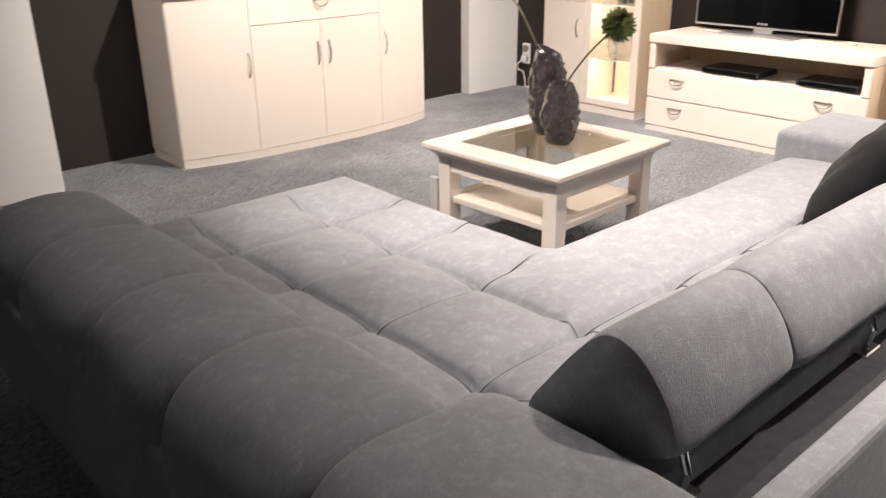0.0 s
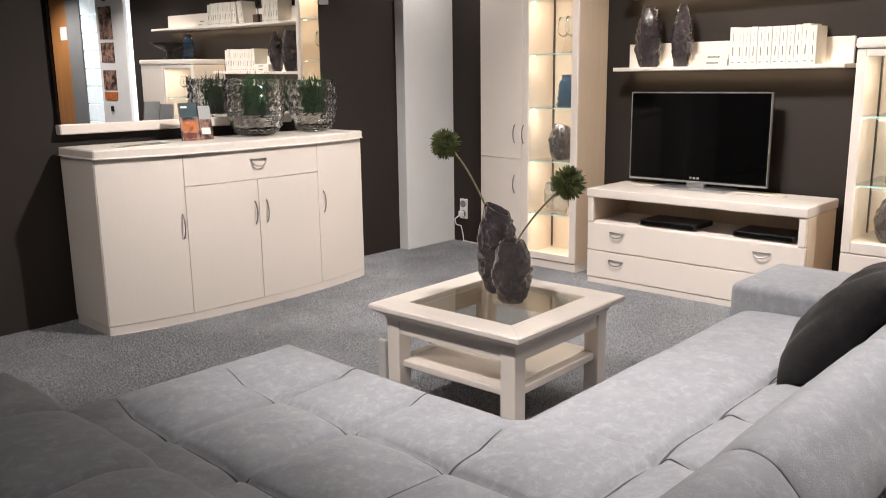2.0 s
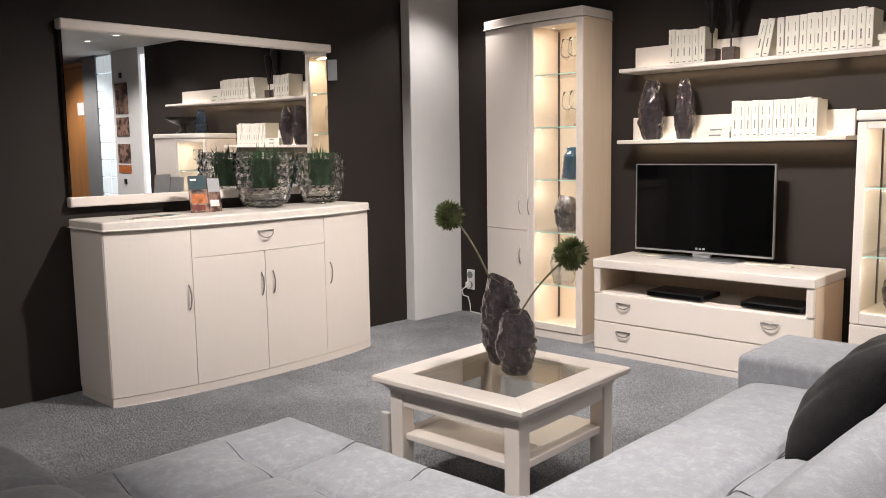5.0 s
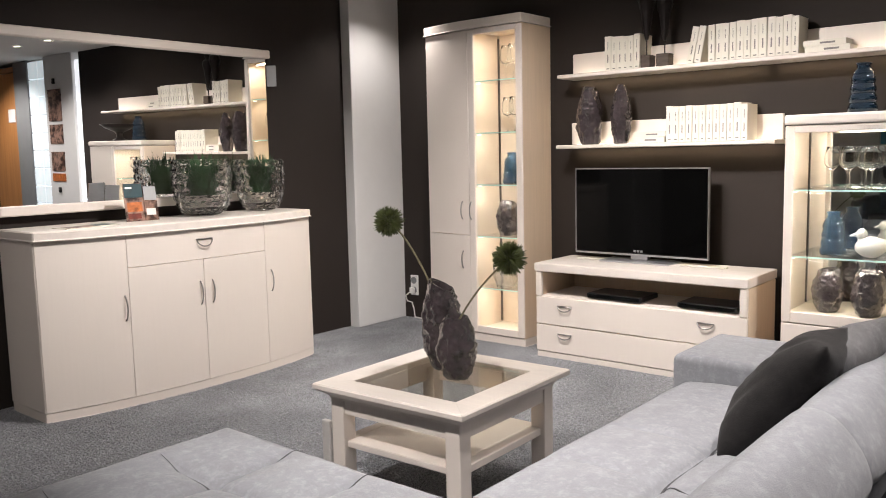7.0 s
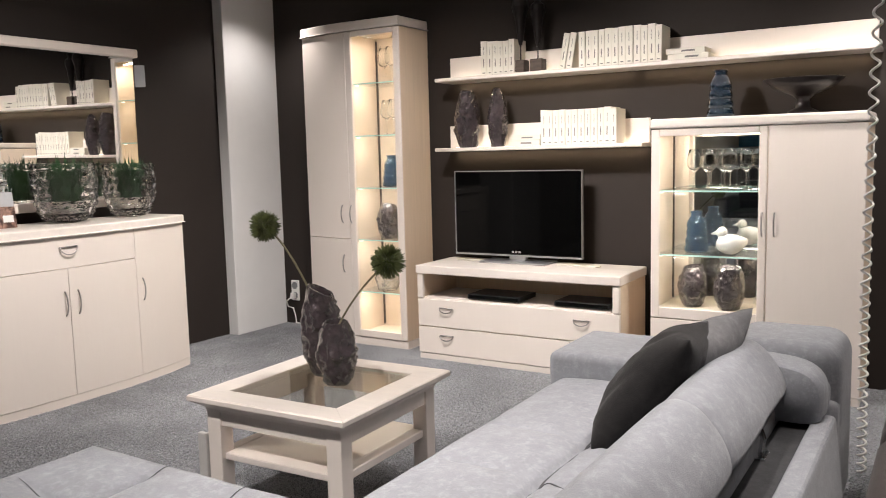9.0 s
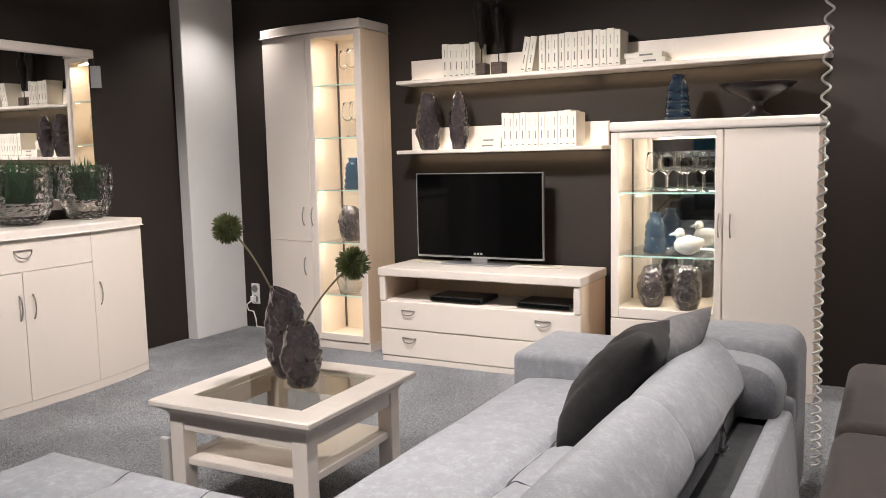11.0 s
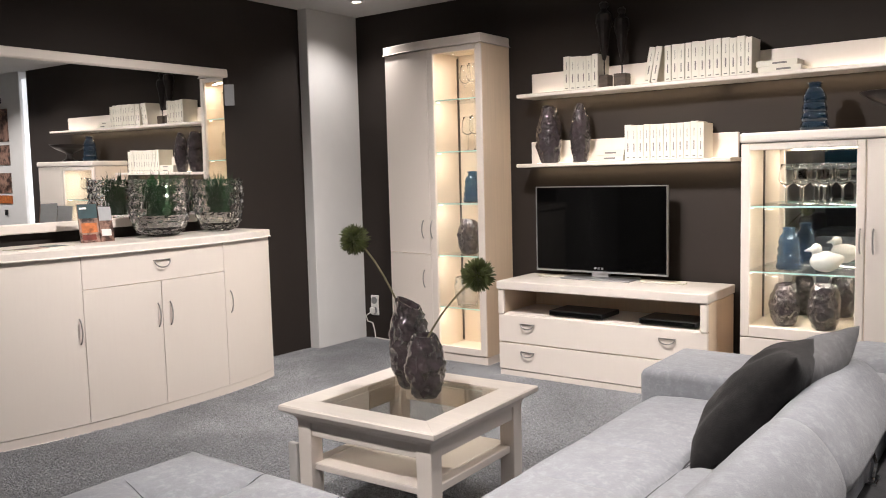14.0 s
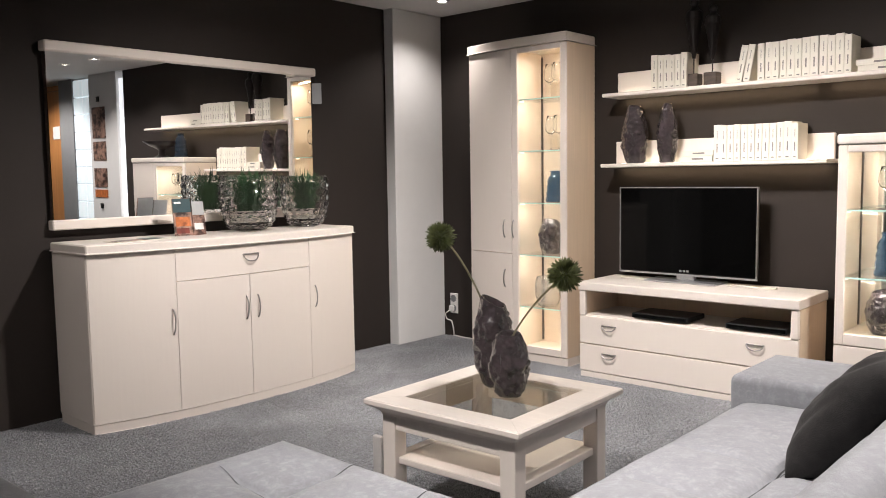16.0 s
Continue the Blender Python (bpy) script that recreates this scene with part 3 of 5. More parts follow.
def tall_cabinet():
    t = thing("display_cabinet", 4.82, 3.6, 0, "tall cream maple display cabinet with lit glass door", "cabinet")
    y0, y1, xb = 3.195, 4.02, 4.985
    part("plinth", bowed(y0, y1, 0.0, 0.05, lambda u: tc_front(u) + 0.004, lambda u: xb, along_y, 20), CREAM, t)
    part("side_panel", box(4.668, xb, y0, y0 + 0.02, 0.051, 2.0, 0.002), MAPLE, t, "maple veneer side")
    part("partition", box(4.70, xb - 0.012, 3.595, 3.612, 0.07, 1.985), MAPLE_PALE, t)
    part("side_panel", box(4.735, xb, y1 - 0.018, y1, 0.051, 2.0, 0.002), MAPLE, t)
    part("back_panel", box(xb - 0.01, xb, y0 + 0.021, y1 - 0.019, 0.051, 2.0), MAPLE_PALE, t)
    part("bottom_board", bowed(y0 + 0.021, y1 - 0.019, 0.051, 0.069, lambda u: tc_front(u) + 0.024, lambda u: xb - 0.011, along_y, 20, 0), MAPLE_PALE, t)
    part("top_board", bowed(y0 + 0.021, y1 - 0.019, 1.986, 2.0, lambda u: tc_front(u) + 0.024, lambda u: xb - 0.011, along_y, 20, 0), MAPLE_PALE, t)
    part("cornice", bowed(y0 - 0.003, y1 + 0.006, 2.003, 2.06, lambda u: tc_front(u) - 0.012, lambda u: xb, along_y, 24, 0.006), CREAM_TOP, t)
    up = part("door", bowed(3.619, y1 - 0.002, 0.694, 1.998, tc_front, 0.019, along_y, 12, 0.0025), CREAM, t, "bowed cream upper door")
    low = part("door", bowed(3.619, y1 - 0.002, 0.054, 0.689, tc_front, 0.019, along_y, 12, 0.0025), CREAM, t, "bowed cream lower door")
    gd = part("glass_door", box(4.668, 4.684, 3.243, 3.247, 0.09, 1.96), CREAM, t, "cream framed glass door")
    part("stile", box(4.660, 4.684, y0 + 0.001, 3.242, 0.054, 1.998, 0.005), CREAM, gd)
    part("stile", box(4.660, 4.684, 3.566, 3.615, 0.054, 1.998, 0.005), CREAM, gd)
    part("rail", box(4.661, 4.684, 3.2425, 3.5655, 1.966, 1.998, 0.003), CREAM, gd)
    part("rail", box(4.661, 4.684, 3.2425, 3.5655, 0.054, 0.10, 0.003), CREAM, gd)
    part("pane", box(4.671, 4.675, 3.2478, 3.565, 0.101, 1.965), GLASS, gd, "clear glass pane")
    for z in (1.675, 1.348, 1.017, 0.682, 0.344):
        glass_shelf(t, 4.70, xb - 0.012, y0 + 0.022, 3.594, z)
    part("corner_joint", box(xb - 0.020, xb - 0.0105, 3.584, 3.5945, 0.08, 1.97), JOINT_STRIP, t, "thin dark strip marking the back corner joint")
    y = 3.678
    bow_handle(up, (tc_front(y), y, 0.91), (tc_front(y), y, 0.795), (-1, 0, 0))
    bow_handle(gd, (4.660, 3.600, 0.91), (4.660, 3.600, 0.795), (-1, 0, 0))
    bow_handle(low, (tc_front(y), y, 0.585), (tc_front(y), y, 0.47), (-1, 0, 0))


tall_cabinet()
strip_lamp(4.72, 3.36, 1.955, 4.85, 3.42, 1.0, 0.20, 0.06, 2.2)
for z in (1.66, 1.333, 1.002, 0.667, 0.33):
    strip_lamp(4.74, 3.42, z, 4.86, 3.44, z - 0.3, 0.28, 0.02, 0.75)


def wine_glass(x, y, z, h=0.20, group="wine glasses"):
    p = [(0.033, 0), (0.033, 0.002), (0.006, 0.006), (0.0035, 0.02), (0.0035, 0.40 * h), (0.008, 0.44 * h), (0.030, 0.54 * h), (0.0375, 0.63 * h), (0.0345, 0.80 * h), (0.026, h), (0.0248, h), (0.0332, 0.80 * h), (0.0362, 0.63 * h), (0.0285, 0.55 * h), (0.001, 0.47 * h)]
    return solid("wine_glass", lathe(p, x, y, z, 24), WINE, "clear stemmed wine glass standing on a glass shelf", "wine glass", group, smooth=True)


for x, y, z in ((4.84, 3.44, 1.68), (4.79, 3.35, 1.68), (4.84, 3.43, 1.353), (4.79, 3.34, 1.353)):
    wine_glass(x, y, z, 0.22)


def ribbed_bottle(x, y, z, r, h, m, label):
    p = []
    for i in range(61):
        s = i / 60
        if s < 0.78:
            q = s * 5.2 % 1.0
            base = r * (1.0 - 0.30 * s) * (0.84 + 0.16 * math.sin(math.pi * q) ** 0.6)
        elif s < 0.88:
            base = r * (0.70 - 0.26 * ((s - 0.78) / 0.10))
        else:
            base = r * (0.44 + 0.07 * (s > 0.95))
        p.append((base, h * s))
    p += [(f - 0.006, q) for f, q in reversed(p) if q > 0.04 * h]
    return solid("glass_bottle", lathe(p, x, y, z, 36), m, label, "bottle", "ribbed bottles", smooth=True)


ribbed_bottle(4.82, 3.385, 1.022, 0.066, 0.20, BLUE, "blue ribbed glass bottle on a cabinet shelf")


def rough_vase(x, y, z, r, h, seed, label, group, squash=0.8, top=0.45, lean=0.0, slant=0.03):
    """A rock-like glazed vase: shallow dents with sharp ridges between them, and an open mouth."""
    bm = bmesh.new()
    rows, n, steps = [], 60, 54
    off = Vector((seed * 3.1, seed * 1.7, seed * 2.3))
    prof = []
    for k in range(steps + 1):
        s = k / steps
        if s < 0.42:
            f = 0.70 + 0.30 * math.sin(math.pi / 2 * s / 0.42)
        else:
            q = (s - 0.42) / 0.58
            f = 1.0 - (1.0 - top) * q ** 2.6
        if s < 0.03:
            f -= 0.06 * (1 - s / 0.03)
        prof.append((f, s))
    prof += [(top * 0.88, 1.0), (top * 0.80, 0.95), (top * 0.8, 0.86), (0.01, 0.84)]
    for f, s in prof:
        row = []
        for i in range(n):
            a = 2 * math.pi * i / n
            p = Vector((math.cos(a), math.sin(a), s * h / r * 0.85))
            big = noise.voronoi(p * 1.8 + off)[0][0]
            fine = noise.voronoi(p * 3.5 + off * 2)[0][0]
            dent = 0.22 * min(0.8, big * big) + 0.21 * min(0.5, fine * fine) - 0.097
            wob = 0.13 * noise.noise(p * 0.8 + off) + 0.03 * noise.noise(p * 6 + off)
            rr = r * f * (1 + dent + wob)
            tip = slant * h * math.sin(a + seed) * max(0, s - 0.7) / 0.3
            row.append(bm.verts.new((x + rr * math.cos(a) + lean * s, y + squash * rr * math.sin(a), z + h * s + tip)))
        rows.append(row)
    grid_faces(bm, rows, True)
    bm.faces.new(rows[0])
    bm.faces.new(rows[-1])
    return solid("rough_vase", bm, VASE, label, "vase", group, smooth=True)


rough_vase(4.82, 3.418, 0.687, 0.086, 0.225, 5, "dark glazed rough vase on a glass shelf", "cabinet vases", 0.8, 0.5)


def shelf_bowl(x, y, z):
    bm = bmesh.new()
    n, rows = 48, []
    for k in range(25):
        s = k / 24
        f = 0.55 + 0.45 * math.sin(math.pi * (0.12 + 0.62 * s))
        rows.append([bm.verts.new((x + 0.084 * (f + 0.055 * math.cos(8 * a + (k // 4 % 2) * 3.14)) * math.cos(a), y + 0.084 * (f + 0.055 * math.cos(8 * a + (k // 4 % 2) * 3.14)) * math.sin(a), z + 0.19 * s)) for a in [2 * math.pi * i / n for i in range(n)]])
    inner = [[bm.verts.new((x + (v.co.x - x) * 0.93, y + (v.co.y - y) * 0.93, max(v.co.z, z + 0.012))) for v in row] for row in rows[1:]]
    grid_faces(bm, rows, True)
    grid_faces(bm, inner, True)
    for i in range(n):
        j = (i + 1) % n
        bm.faces.new((rows[-1][i], rows[-1][j], inner[-1][j], inner[-1][i]))
    bm.faces.new(rows[0])
    bm.faces.new(inner[0])
    solid("glass_vase", bm, CUT_GLASS, "patterned clear glass vase on a cabinet shelf", "vase", smooth=True)


shelf_bowl(4.80, 3.43, 0.349)


# ---- television console ----
def console():
    t = thing("tv_console", 4.74, 2.39, 0, "low cream maple television console with drawers and open niche", "tv console")
    xf, xb, y0, y1 = 4.53, 4.95, 1.76, 3.02
    part("plinth", box(xf + 0.004, xb, y0 + 0.004, y1 - 0.004, 0, 0.034, 0.002), CREAM, t)
    part("side_panel", box(xf + 0.02, xb, y0, y0 + 0.02, 0.035, 0.515, 0.002), MAPLE, t, "maple veneer side")
    part("side_panel", box(xf + 0.02, xb, y1 - 0.02, y1, 0.035, 0.515, 0.002), MAPLE, t)
    part("carcass", box(xf + 0.021, xb - 0.012, y0 + 0.021, y1 - 0.021, 0.035, 0.352), MAPLE, t)
    part("niche_board", box(xf + 0.006, xb - 0.012, y0 + 0.021, y1 - 0.021, 0.353, 0.372, 0.002), CREAM, t)
    part("back_panel", box(xb - 0.011, xb, y0 + 0.021, y1 - 0.021, 0.035, 0.515), MAPLE, t)
    part("top", box(xf - 0.014, xb + 0.01, y0 - 0.005, y1 + 0.004, 0.518, 0.568, 0.006, 2), CREAM_TOP, t)
    d1 = part("drawer_front", box(xf, xf + 0.019, y0 + 0.001, y1 - 0.001, 0.2035, 0.366, 0.002), CREAM, t)
    d2 = part("drawer_front", box(xf, xf + 0.019, y0 + 0.001, y1 - 0.001, 0.039, 0.1975, 0.002), CREAM, t)
    for d, y, z in ((d1, 2.822, 0.318), (d1, 1.974, 0.318), (d2, 2.822, 0.152), (d2, 1.974, 0.152)):
        moon_handle(d, (xf, y, z), (0, 1, 0), (-1, 0, 0), 0.088, 0.027)
    for a, b in ((y0 + 0.0, y0 + 0.04), (y1 - 0.04, y1)):
        part("post", box(xf - 0.006, xf + 0.0195, a, b, 0.369, 0.516, 0.007, 2), CREAM, t)


console()


def media_box(y0, y1, label):
    t = thing("media_player", 4.70, (y0 + y1) / 2, 0.373, label, "media player", "media players")
    part("case", box(4.57, 4.79, y0, y1, 0.379, 0.408, 0.006, 2), BLACK, t)
    part("front_panel", box(4.566, 4.5695, y0 + 0.01, y1 - 0.01, 0.383, 0.404, 0.001), SCREEN, t, "glossy black front")
    for x in (4.60, 4.75):
        for y in (y0 + 0.04, y1 - 0.04):
            part("foot", box(x, x + 0.02, y, y + 0.02, 0.3725, 0.3788), BLACK, t)


media_box(2.36, 2.70, "flat black media player in the console niche")
media_box(1.83, 2.15, "flat black media player in the console niche")


def television():
    t = thing("television", 4.85, 2.51, 0.568, "black flat television with thin silver edge on a console", "television")
    y0, y1, z0, z1 = 2.092, 2.932, 0.603, 1.116
    part("case", box(4.848, 4.885, y0 + 0.004, y1 - 0.004, z0 + 0.004, z1 - 0.004, 0.006, 2), BLACK, t)
    part("screen", box(4.8405, 4.847, y0 + 0.007, y1 - 0.007, z0 + 0.016, z1 - 0.008, 0.002), SCREEN, t, "glossy black screen")
    rim = box(4.839, 4.862, y0, y0 + 0.006, z0, z1, 0.002)
    for b in ((y1 - 0.006, y1, z0, z1), (y0 + 0.006, y1 - 0.006, z1 - 0.006, z1), (y0 + 0.006, y1 - 0.006, z0, z0 + 0.010)):
        box(4.839, 4.862, *b, 0.002, 1, rim)
    part("bezel", rim, SILVER, t, "thin silver bezel")
    for dy in (-0.022, 0.0, 0.022):
        part("badge", box(4.838, 4.8403, 2.512 + dy - 0.007, 2.512 + dy + 0.007, z0 + 0.022, z0 + 0.034), SILVER, t)
    part("neck", box(4.850, 4.880, 2.455, 2.565, 0.578, 0.612, 0.004), SILVER, t)
    part("base", box(4.755, 4.93, 2.285, 2.725, 0.569, 0.579, 0.004, 2), SILVER, t, "flat brushed silver foot")


television()
for y0, y1 in ((1.98, 2.24), (2.70, 2.90)):
    solid("paper_strip", box(4.80, 4.845, y0, y1, 0.569, 0.576, 0.001), PAPER, "narrow pale paper strip lying on the console", "paper")


# ---- wall shelves ----
def wall_shelf(y0, y1, z, top):
    t = thing("wall_shelf", 4.9, (y0 + y1) / 2, z, "cream maple wall shelf with lit back panel", "shelf", "wall shelves")
    part("board", box(4.785, 4.999, y0, y1, z - 0.022, z, 0.004), CREAM_TOP, t)
    part("back_panel", box(4.975, 4.999, y0 + 0.02, y1 - 0.0, z + 0.001, top, 0.003), CREAM, t)
    part("led_line", box(4.958, 4.966, y0 + 0.05, y1 - 0.05, z + 0.0005, z + 0.004), LED, t, "glowing light line")
    n = max(1, round((y1 - y0) / 1.2))
    w = (y1 - y0) / n
    for k in range(n):
        c = y0 + w * (k + 0.5)
        strip_lamp(4.955, c, z + 0.006, 4.99, c, z + 0.2, w * 0.94, 0.008, 0.27 * w, (1.0, 0.84, 0.62))
        strip_lamp(4.965, c, z - 0.026, 4.995, c, z - 0.2, w * 0.94, 0.006, 1.0 * w, (1.0, 0.78, 0.52))


wall_shelf(1.728, 3.035, 1.258, 1.395)
wall_shelf(0.617, 3.025, 1.678, 1.815)


def book(h, w, d):
    """A white book, spine towards -x, its foot at the origin, its right cover at y = 0."""
    t = tagged(new("book"), "white hardback book with a thin dark spine title", "book", "shelf books")
    c = box(0, d, 0, 0.0028, 0, h, 0.0008)
    box(0, d, w - 0.0028, w, 0, h, 0.0008, 1, c)
    box(-0.0025, 0.0012, 0.0006, w - 0.0006, 0, h, 0.0008, 1, c)
    part("cover", c, COVER, t)
    part("pages", box(0.0015, d - 0.004, 0.003, w - 0.003, 0.004, h - 0.004), PAPER, t)
    part("title", box(-0.0034, -0.0027, w * 0.42, w * 0.58, h * 0.24, h * 0.48), TITLE, t, "grey spine title")
    part("subtitle", box(-0.0034, -0.0027, w * 0.46, w * 0.53, h * 0.60, h * 0.84), TITLE, t)
    part("mark", box(-0.0034, -0.0027, w * 0.3, w * 0.7, h * 0.06, h * 0.09), TITLE, t)
    return t


BOOKS = [book(0.195, 0.037, 0.15), book(0.19, 0.034, 0.145), book(0.20, 0.04, 0.15), book(0.197, 0.036, 0.15)]
WIDE = [0.037, 0.034, 0.04, 0.036]
used = set()


def put_book(i, m):
    if i not in used:
        used.add(i)
        BOOKS[i].matrix_basis = m
    else:
        copy_thing(BOOKS[i], m)


def book_row(y_hi, count, z, x, seed):
    rng = random.Random(seed)
    y = y_hi
    for k in range(count):
        i = rng.randrange(4)
        y -= WIDE[i] + 0.0012
        put_book(i, pose(x + rng.uniform(-0.004, 0.006), y, z, rng.uniform(-0.5, 0.7), 0, rng.uniform(-0.8, 0.8)))
    return y


book_row(2.730, 6, 1.679, 4.835, 5)
book_row(2.105, 12, 1.679, 4.830, 6)
book_row(2.345, 12, 1.259, 4.835, 7)
for y, a in ((2.148, 10), (2.190, 11)):
    put_book(0, pose(4.832, y, 1.679 + 0.001, a, 0, 0))


def flat_book(x, y0, z, ln, w, label="white book lying flat on a wall shelf"):
    t = thing("book", x, y0, z, label, "book", "flat books")
    c = box(x, x + 0.145, y0, y0 + ln, z + 0.001, z + 0.004, 0.0008)
    box(x, x + 0.145, y0, y0 + ln, z + w - 0.003, z + w, 0.0008, 1, c)
    box(x - 0.003, x + 0.001, y0, y0 + ln, z + 0.001, z + w, 0.0008, 1, c)
    part("cover", c, COVER, t)
    part("pages", box(x + 0.0015, x + 0.14, y0 + 0.004, y0 + ln - 0.004, z + 0.0042, z + w - 0.0035), PAPER, t)
    part("title", box(x - 0.0038, x - 0.0032, y0 + 0.05, y0 + 0.12, z + w * 0.35, z + w * 0.65), TITLE, t, "grey spine title")



flat_book(4.84, 2.352, 1.2585, 0.20, 0.032)
flat_book(4.845, 2.348, 1.291, 0.198, 0.030)
flat_book(4.84, 1.40, 1.6785, 0.21, 0.032)
flat_book(4.845, 1.42, 1.711, 0.20, 0.030)

rough_vase(4.87, 2.845, 1.2585, 0.074, 0.335, 11, "tall dark glazed rough vase on a wall shelf", "shelf vases", 0.95, 0.55)
rough_vase(4.87, 2.638, 1.2585, 0.058, 0.335, 17, "slim dark glazed rough vase on a wall shelf", "shelf vases", 0.95, 0.38)


def figure_on_block(y, h, wide, label):
    """An abstract slender bronze form on a rod and a wooden block, in one mesh."""
    x, z = 4.88, 1.6785
    bm = box(x - 0.035, x + 0.035, y - 0.038, y + 0.038, z, z + 0.075, 0.004)
    tube([(x, y, z + 0.07), (x, y, z + 0.22)], 0.004, 8, bm)
    prof = [(0.006, 0.17), (0.012, 0.21), (0.018, 0.27), (0.024, 0.34), (0.034, 0.40), (0.030, 0.44), (0.014, 0.462), (0.011, 0.475), (0.017, 0.49), (0.018, 0.505), (0.008, 0.52)]
    lathe([(r * wide, q * h) for r, q in prof], x, y, z, 14, bm, 1.0)
    ob = solid("bronze_figure", bm, BRONZE, label, "figurine", "shelf figures", smooth=False)
    ob.data.materials.append(DARKWOOD)
    for p in ob.data.polygons:
        if p.center.z < z + 0.076:
            p.material_index = 1


figure_on_block(2.485, 0.95, 1.5, "slender dark abstract figure on a small block")
figure_on_block(2.375, 0.86, 1.35, "slender dark abstract figure on a small block")


# ---- highboard ----
def highboard():
    t = thing("highboard", 4.81, 1.14, 0, "cream maple highboard with lit glass door and plain door", "cabinet")
    xf, xb, y0, y1 = 4.635, 4.985, 0.64, 1.632
    part("plinth", box(xf + 0.004, xb, y0 + 0.002, y1 - 0.002, 0, 0.04, 0.002), CREAM, t)
    part("side_panel", box(xf + 0.02, xb, y0, y0 + 0.018, 0.041, 1.32, 0.002), MAPLE, t)
    part("side_panel", box(xf + 0.02, xb, y1 - 0.018, y1, 0.041, 1.32, 0.002), MAPLE_PALE, t)
    part("partition", box(xf + 0.03, xb - 0.012, 1.058, 1.074, 0.06, 1.30), MAPLE_PALE, t)
    part("bottom_board", box(xf + 0.021, xb - 0.012, y0 + 0.019, y1 - 0.019, 0.041, 0.059), MAPLE, t)
    part("shelf_board", box(xf + 0.03, xb - 0.012, 1.0745, y1 - 0.019, 0.375, 0.395), MAPLE_PALE, t)
    part("top_board", box(xf + 0.021, xb - 0.012, y0 + 0.019, y1 - 0.019, 1.302, 1.32), MAPLE, t)
    part("mirror_back", box(xb - 0.011, xb - 0.005, y0 + 0.019, y1 - 0.019, 0.041, 1.32), MIRROR, t, "mirrored back panel")
    part("top", box(xf - 0.014, xb + 0.005, y0 - 0.006, y1 + 0.005, 1.323, 1.372, 0.012, 2), CREAM_TOP, t)
    d = part("door", box(xf, xf + 0.019, y0 + 0.001, 1.063, 0.043, 1.319, 0.0025), CREAM, t, "plain tall cream door")
    part("drawer_front", box(xf, xf + 0.019, 1.0675, y1 - 0.001, 0.043, 0.345, 0.0025), CREAM, t)
    g = part("glass_door", box(xf, xf + 0.019, 1.0675, 1.105, 0.35, 1.319, 0.004), CREAM, t, "cream framed glass door")
    part("stile", box(xf, xf + 0.019, 1.588, y1 - 0.001, 0.35, 1.319, 0.004), CREAM, g)
    part("rail", box(xf + 0.001, xf + 0.019, 1.1055, 1.5875, 1.285, 1.319, 0.003), CREAM, g)
    part("rail", box(xf + 0.001, xf + 0.019, 1.1055, 1.5875, 0.35, 0.405, 0.003), CREAM, g)
    part("pane", box(xf + 0.008, xf + 0.012, 1.106, 1.587, 0.406, 1.284), GLASS, g, "clear glass pane")
    for z in (1.005, 0.676):
        glass_shelf(t, xf + 0.035, xb - 0.014, 1.075, y1 - 0.02, z)
    part("corner_joint", box(xb - 0.019, xb - 0.0115, y1 - 0.025, y1 - 0.0185, 0.40, 1.30), JOINT_STRIP, t, "thin dark strip marking the back corner joint")
    bow_handle(g, (xf, 1.086, 0.905), (xf, 1.086, 0.79), (-1, 0, 0))
    bow_handle(d, (xf, 1.03, 0.905), (xf, 1.03, 0.79), (-1, 0, 0))


highboard()
strip_lamp(4.72, 1.35, 1.295, 4.80, 1.37, 0.6, 0.40, 0.06, 3.2)
for z in (0.992, 0.662):
    strip_lamp(4.70, 1.35, z, 4.80, 1.40, z - 0.3, 0.40, 0.02, 1.4)

for x, y in ((4.80, 1.455), (4.83, 1.395), (4.75, 1.365), (4.83, 1.31), (4.75, 1.265), (4.82, 1.20)):
    wine_glass(x, y, 1.010, 0.205, "highboard wine glasses")
ribbed_bottle(4.80, 1.44, 0.681, 0.064, 0.215, BLUE, "blue ribbed glass bottle in the highboard")


def porcelain_bird(x, y, z):
    bm = bmesh.new()
    bmesh.ops.create_uvsphere(bm, u_segments=28, v_segments=18, radius=1)
    for v in bm.verts:
        s = v.co.y
        w = 1 - 0.25 * max(0, -s)
        v.co = Vector((v.co.x * 0.055 * w, s * 0.090, v.co.z * 0.052 * w + 0.052 + 0.018 * max(0, -s) ** 2))
    head = bmesh.new()
    bmesh.ops.create_uvsphere(head, u_segments=20, v_segments=12, radius=0.030)
    turn(head, Matrix.Translation((0, 0.055, 0.112)))
    join(bm, head)
    neck = tube([(0, 0.045, 0.06), (0, 0.052, 0.10)], [0.034, 0.024], 16)
    join(bm, neck)
    beak = tube([(0, 0.08, 0.112), (0, 0.118, 0.104)], [0.012, 0.002], 10)
    join(bm, beak)
    turn(bm, pose(x, y, z, 0, 0, 12) @ Matrix.Diagonal((0.95, 0.86, 1.0, 1)))
    solid("porcelain_bird", bm, PORCELAIN, "white porcelain bird figurine on a glass shelf", "figurine", smooth=True)


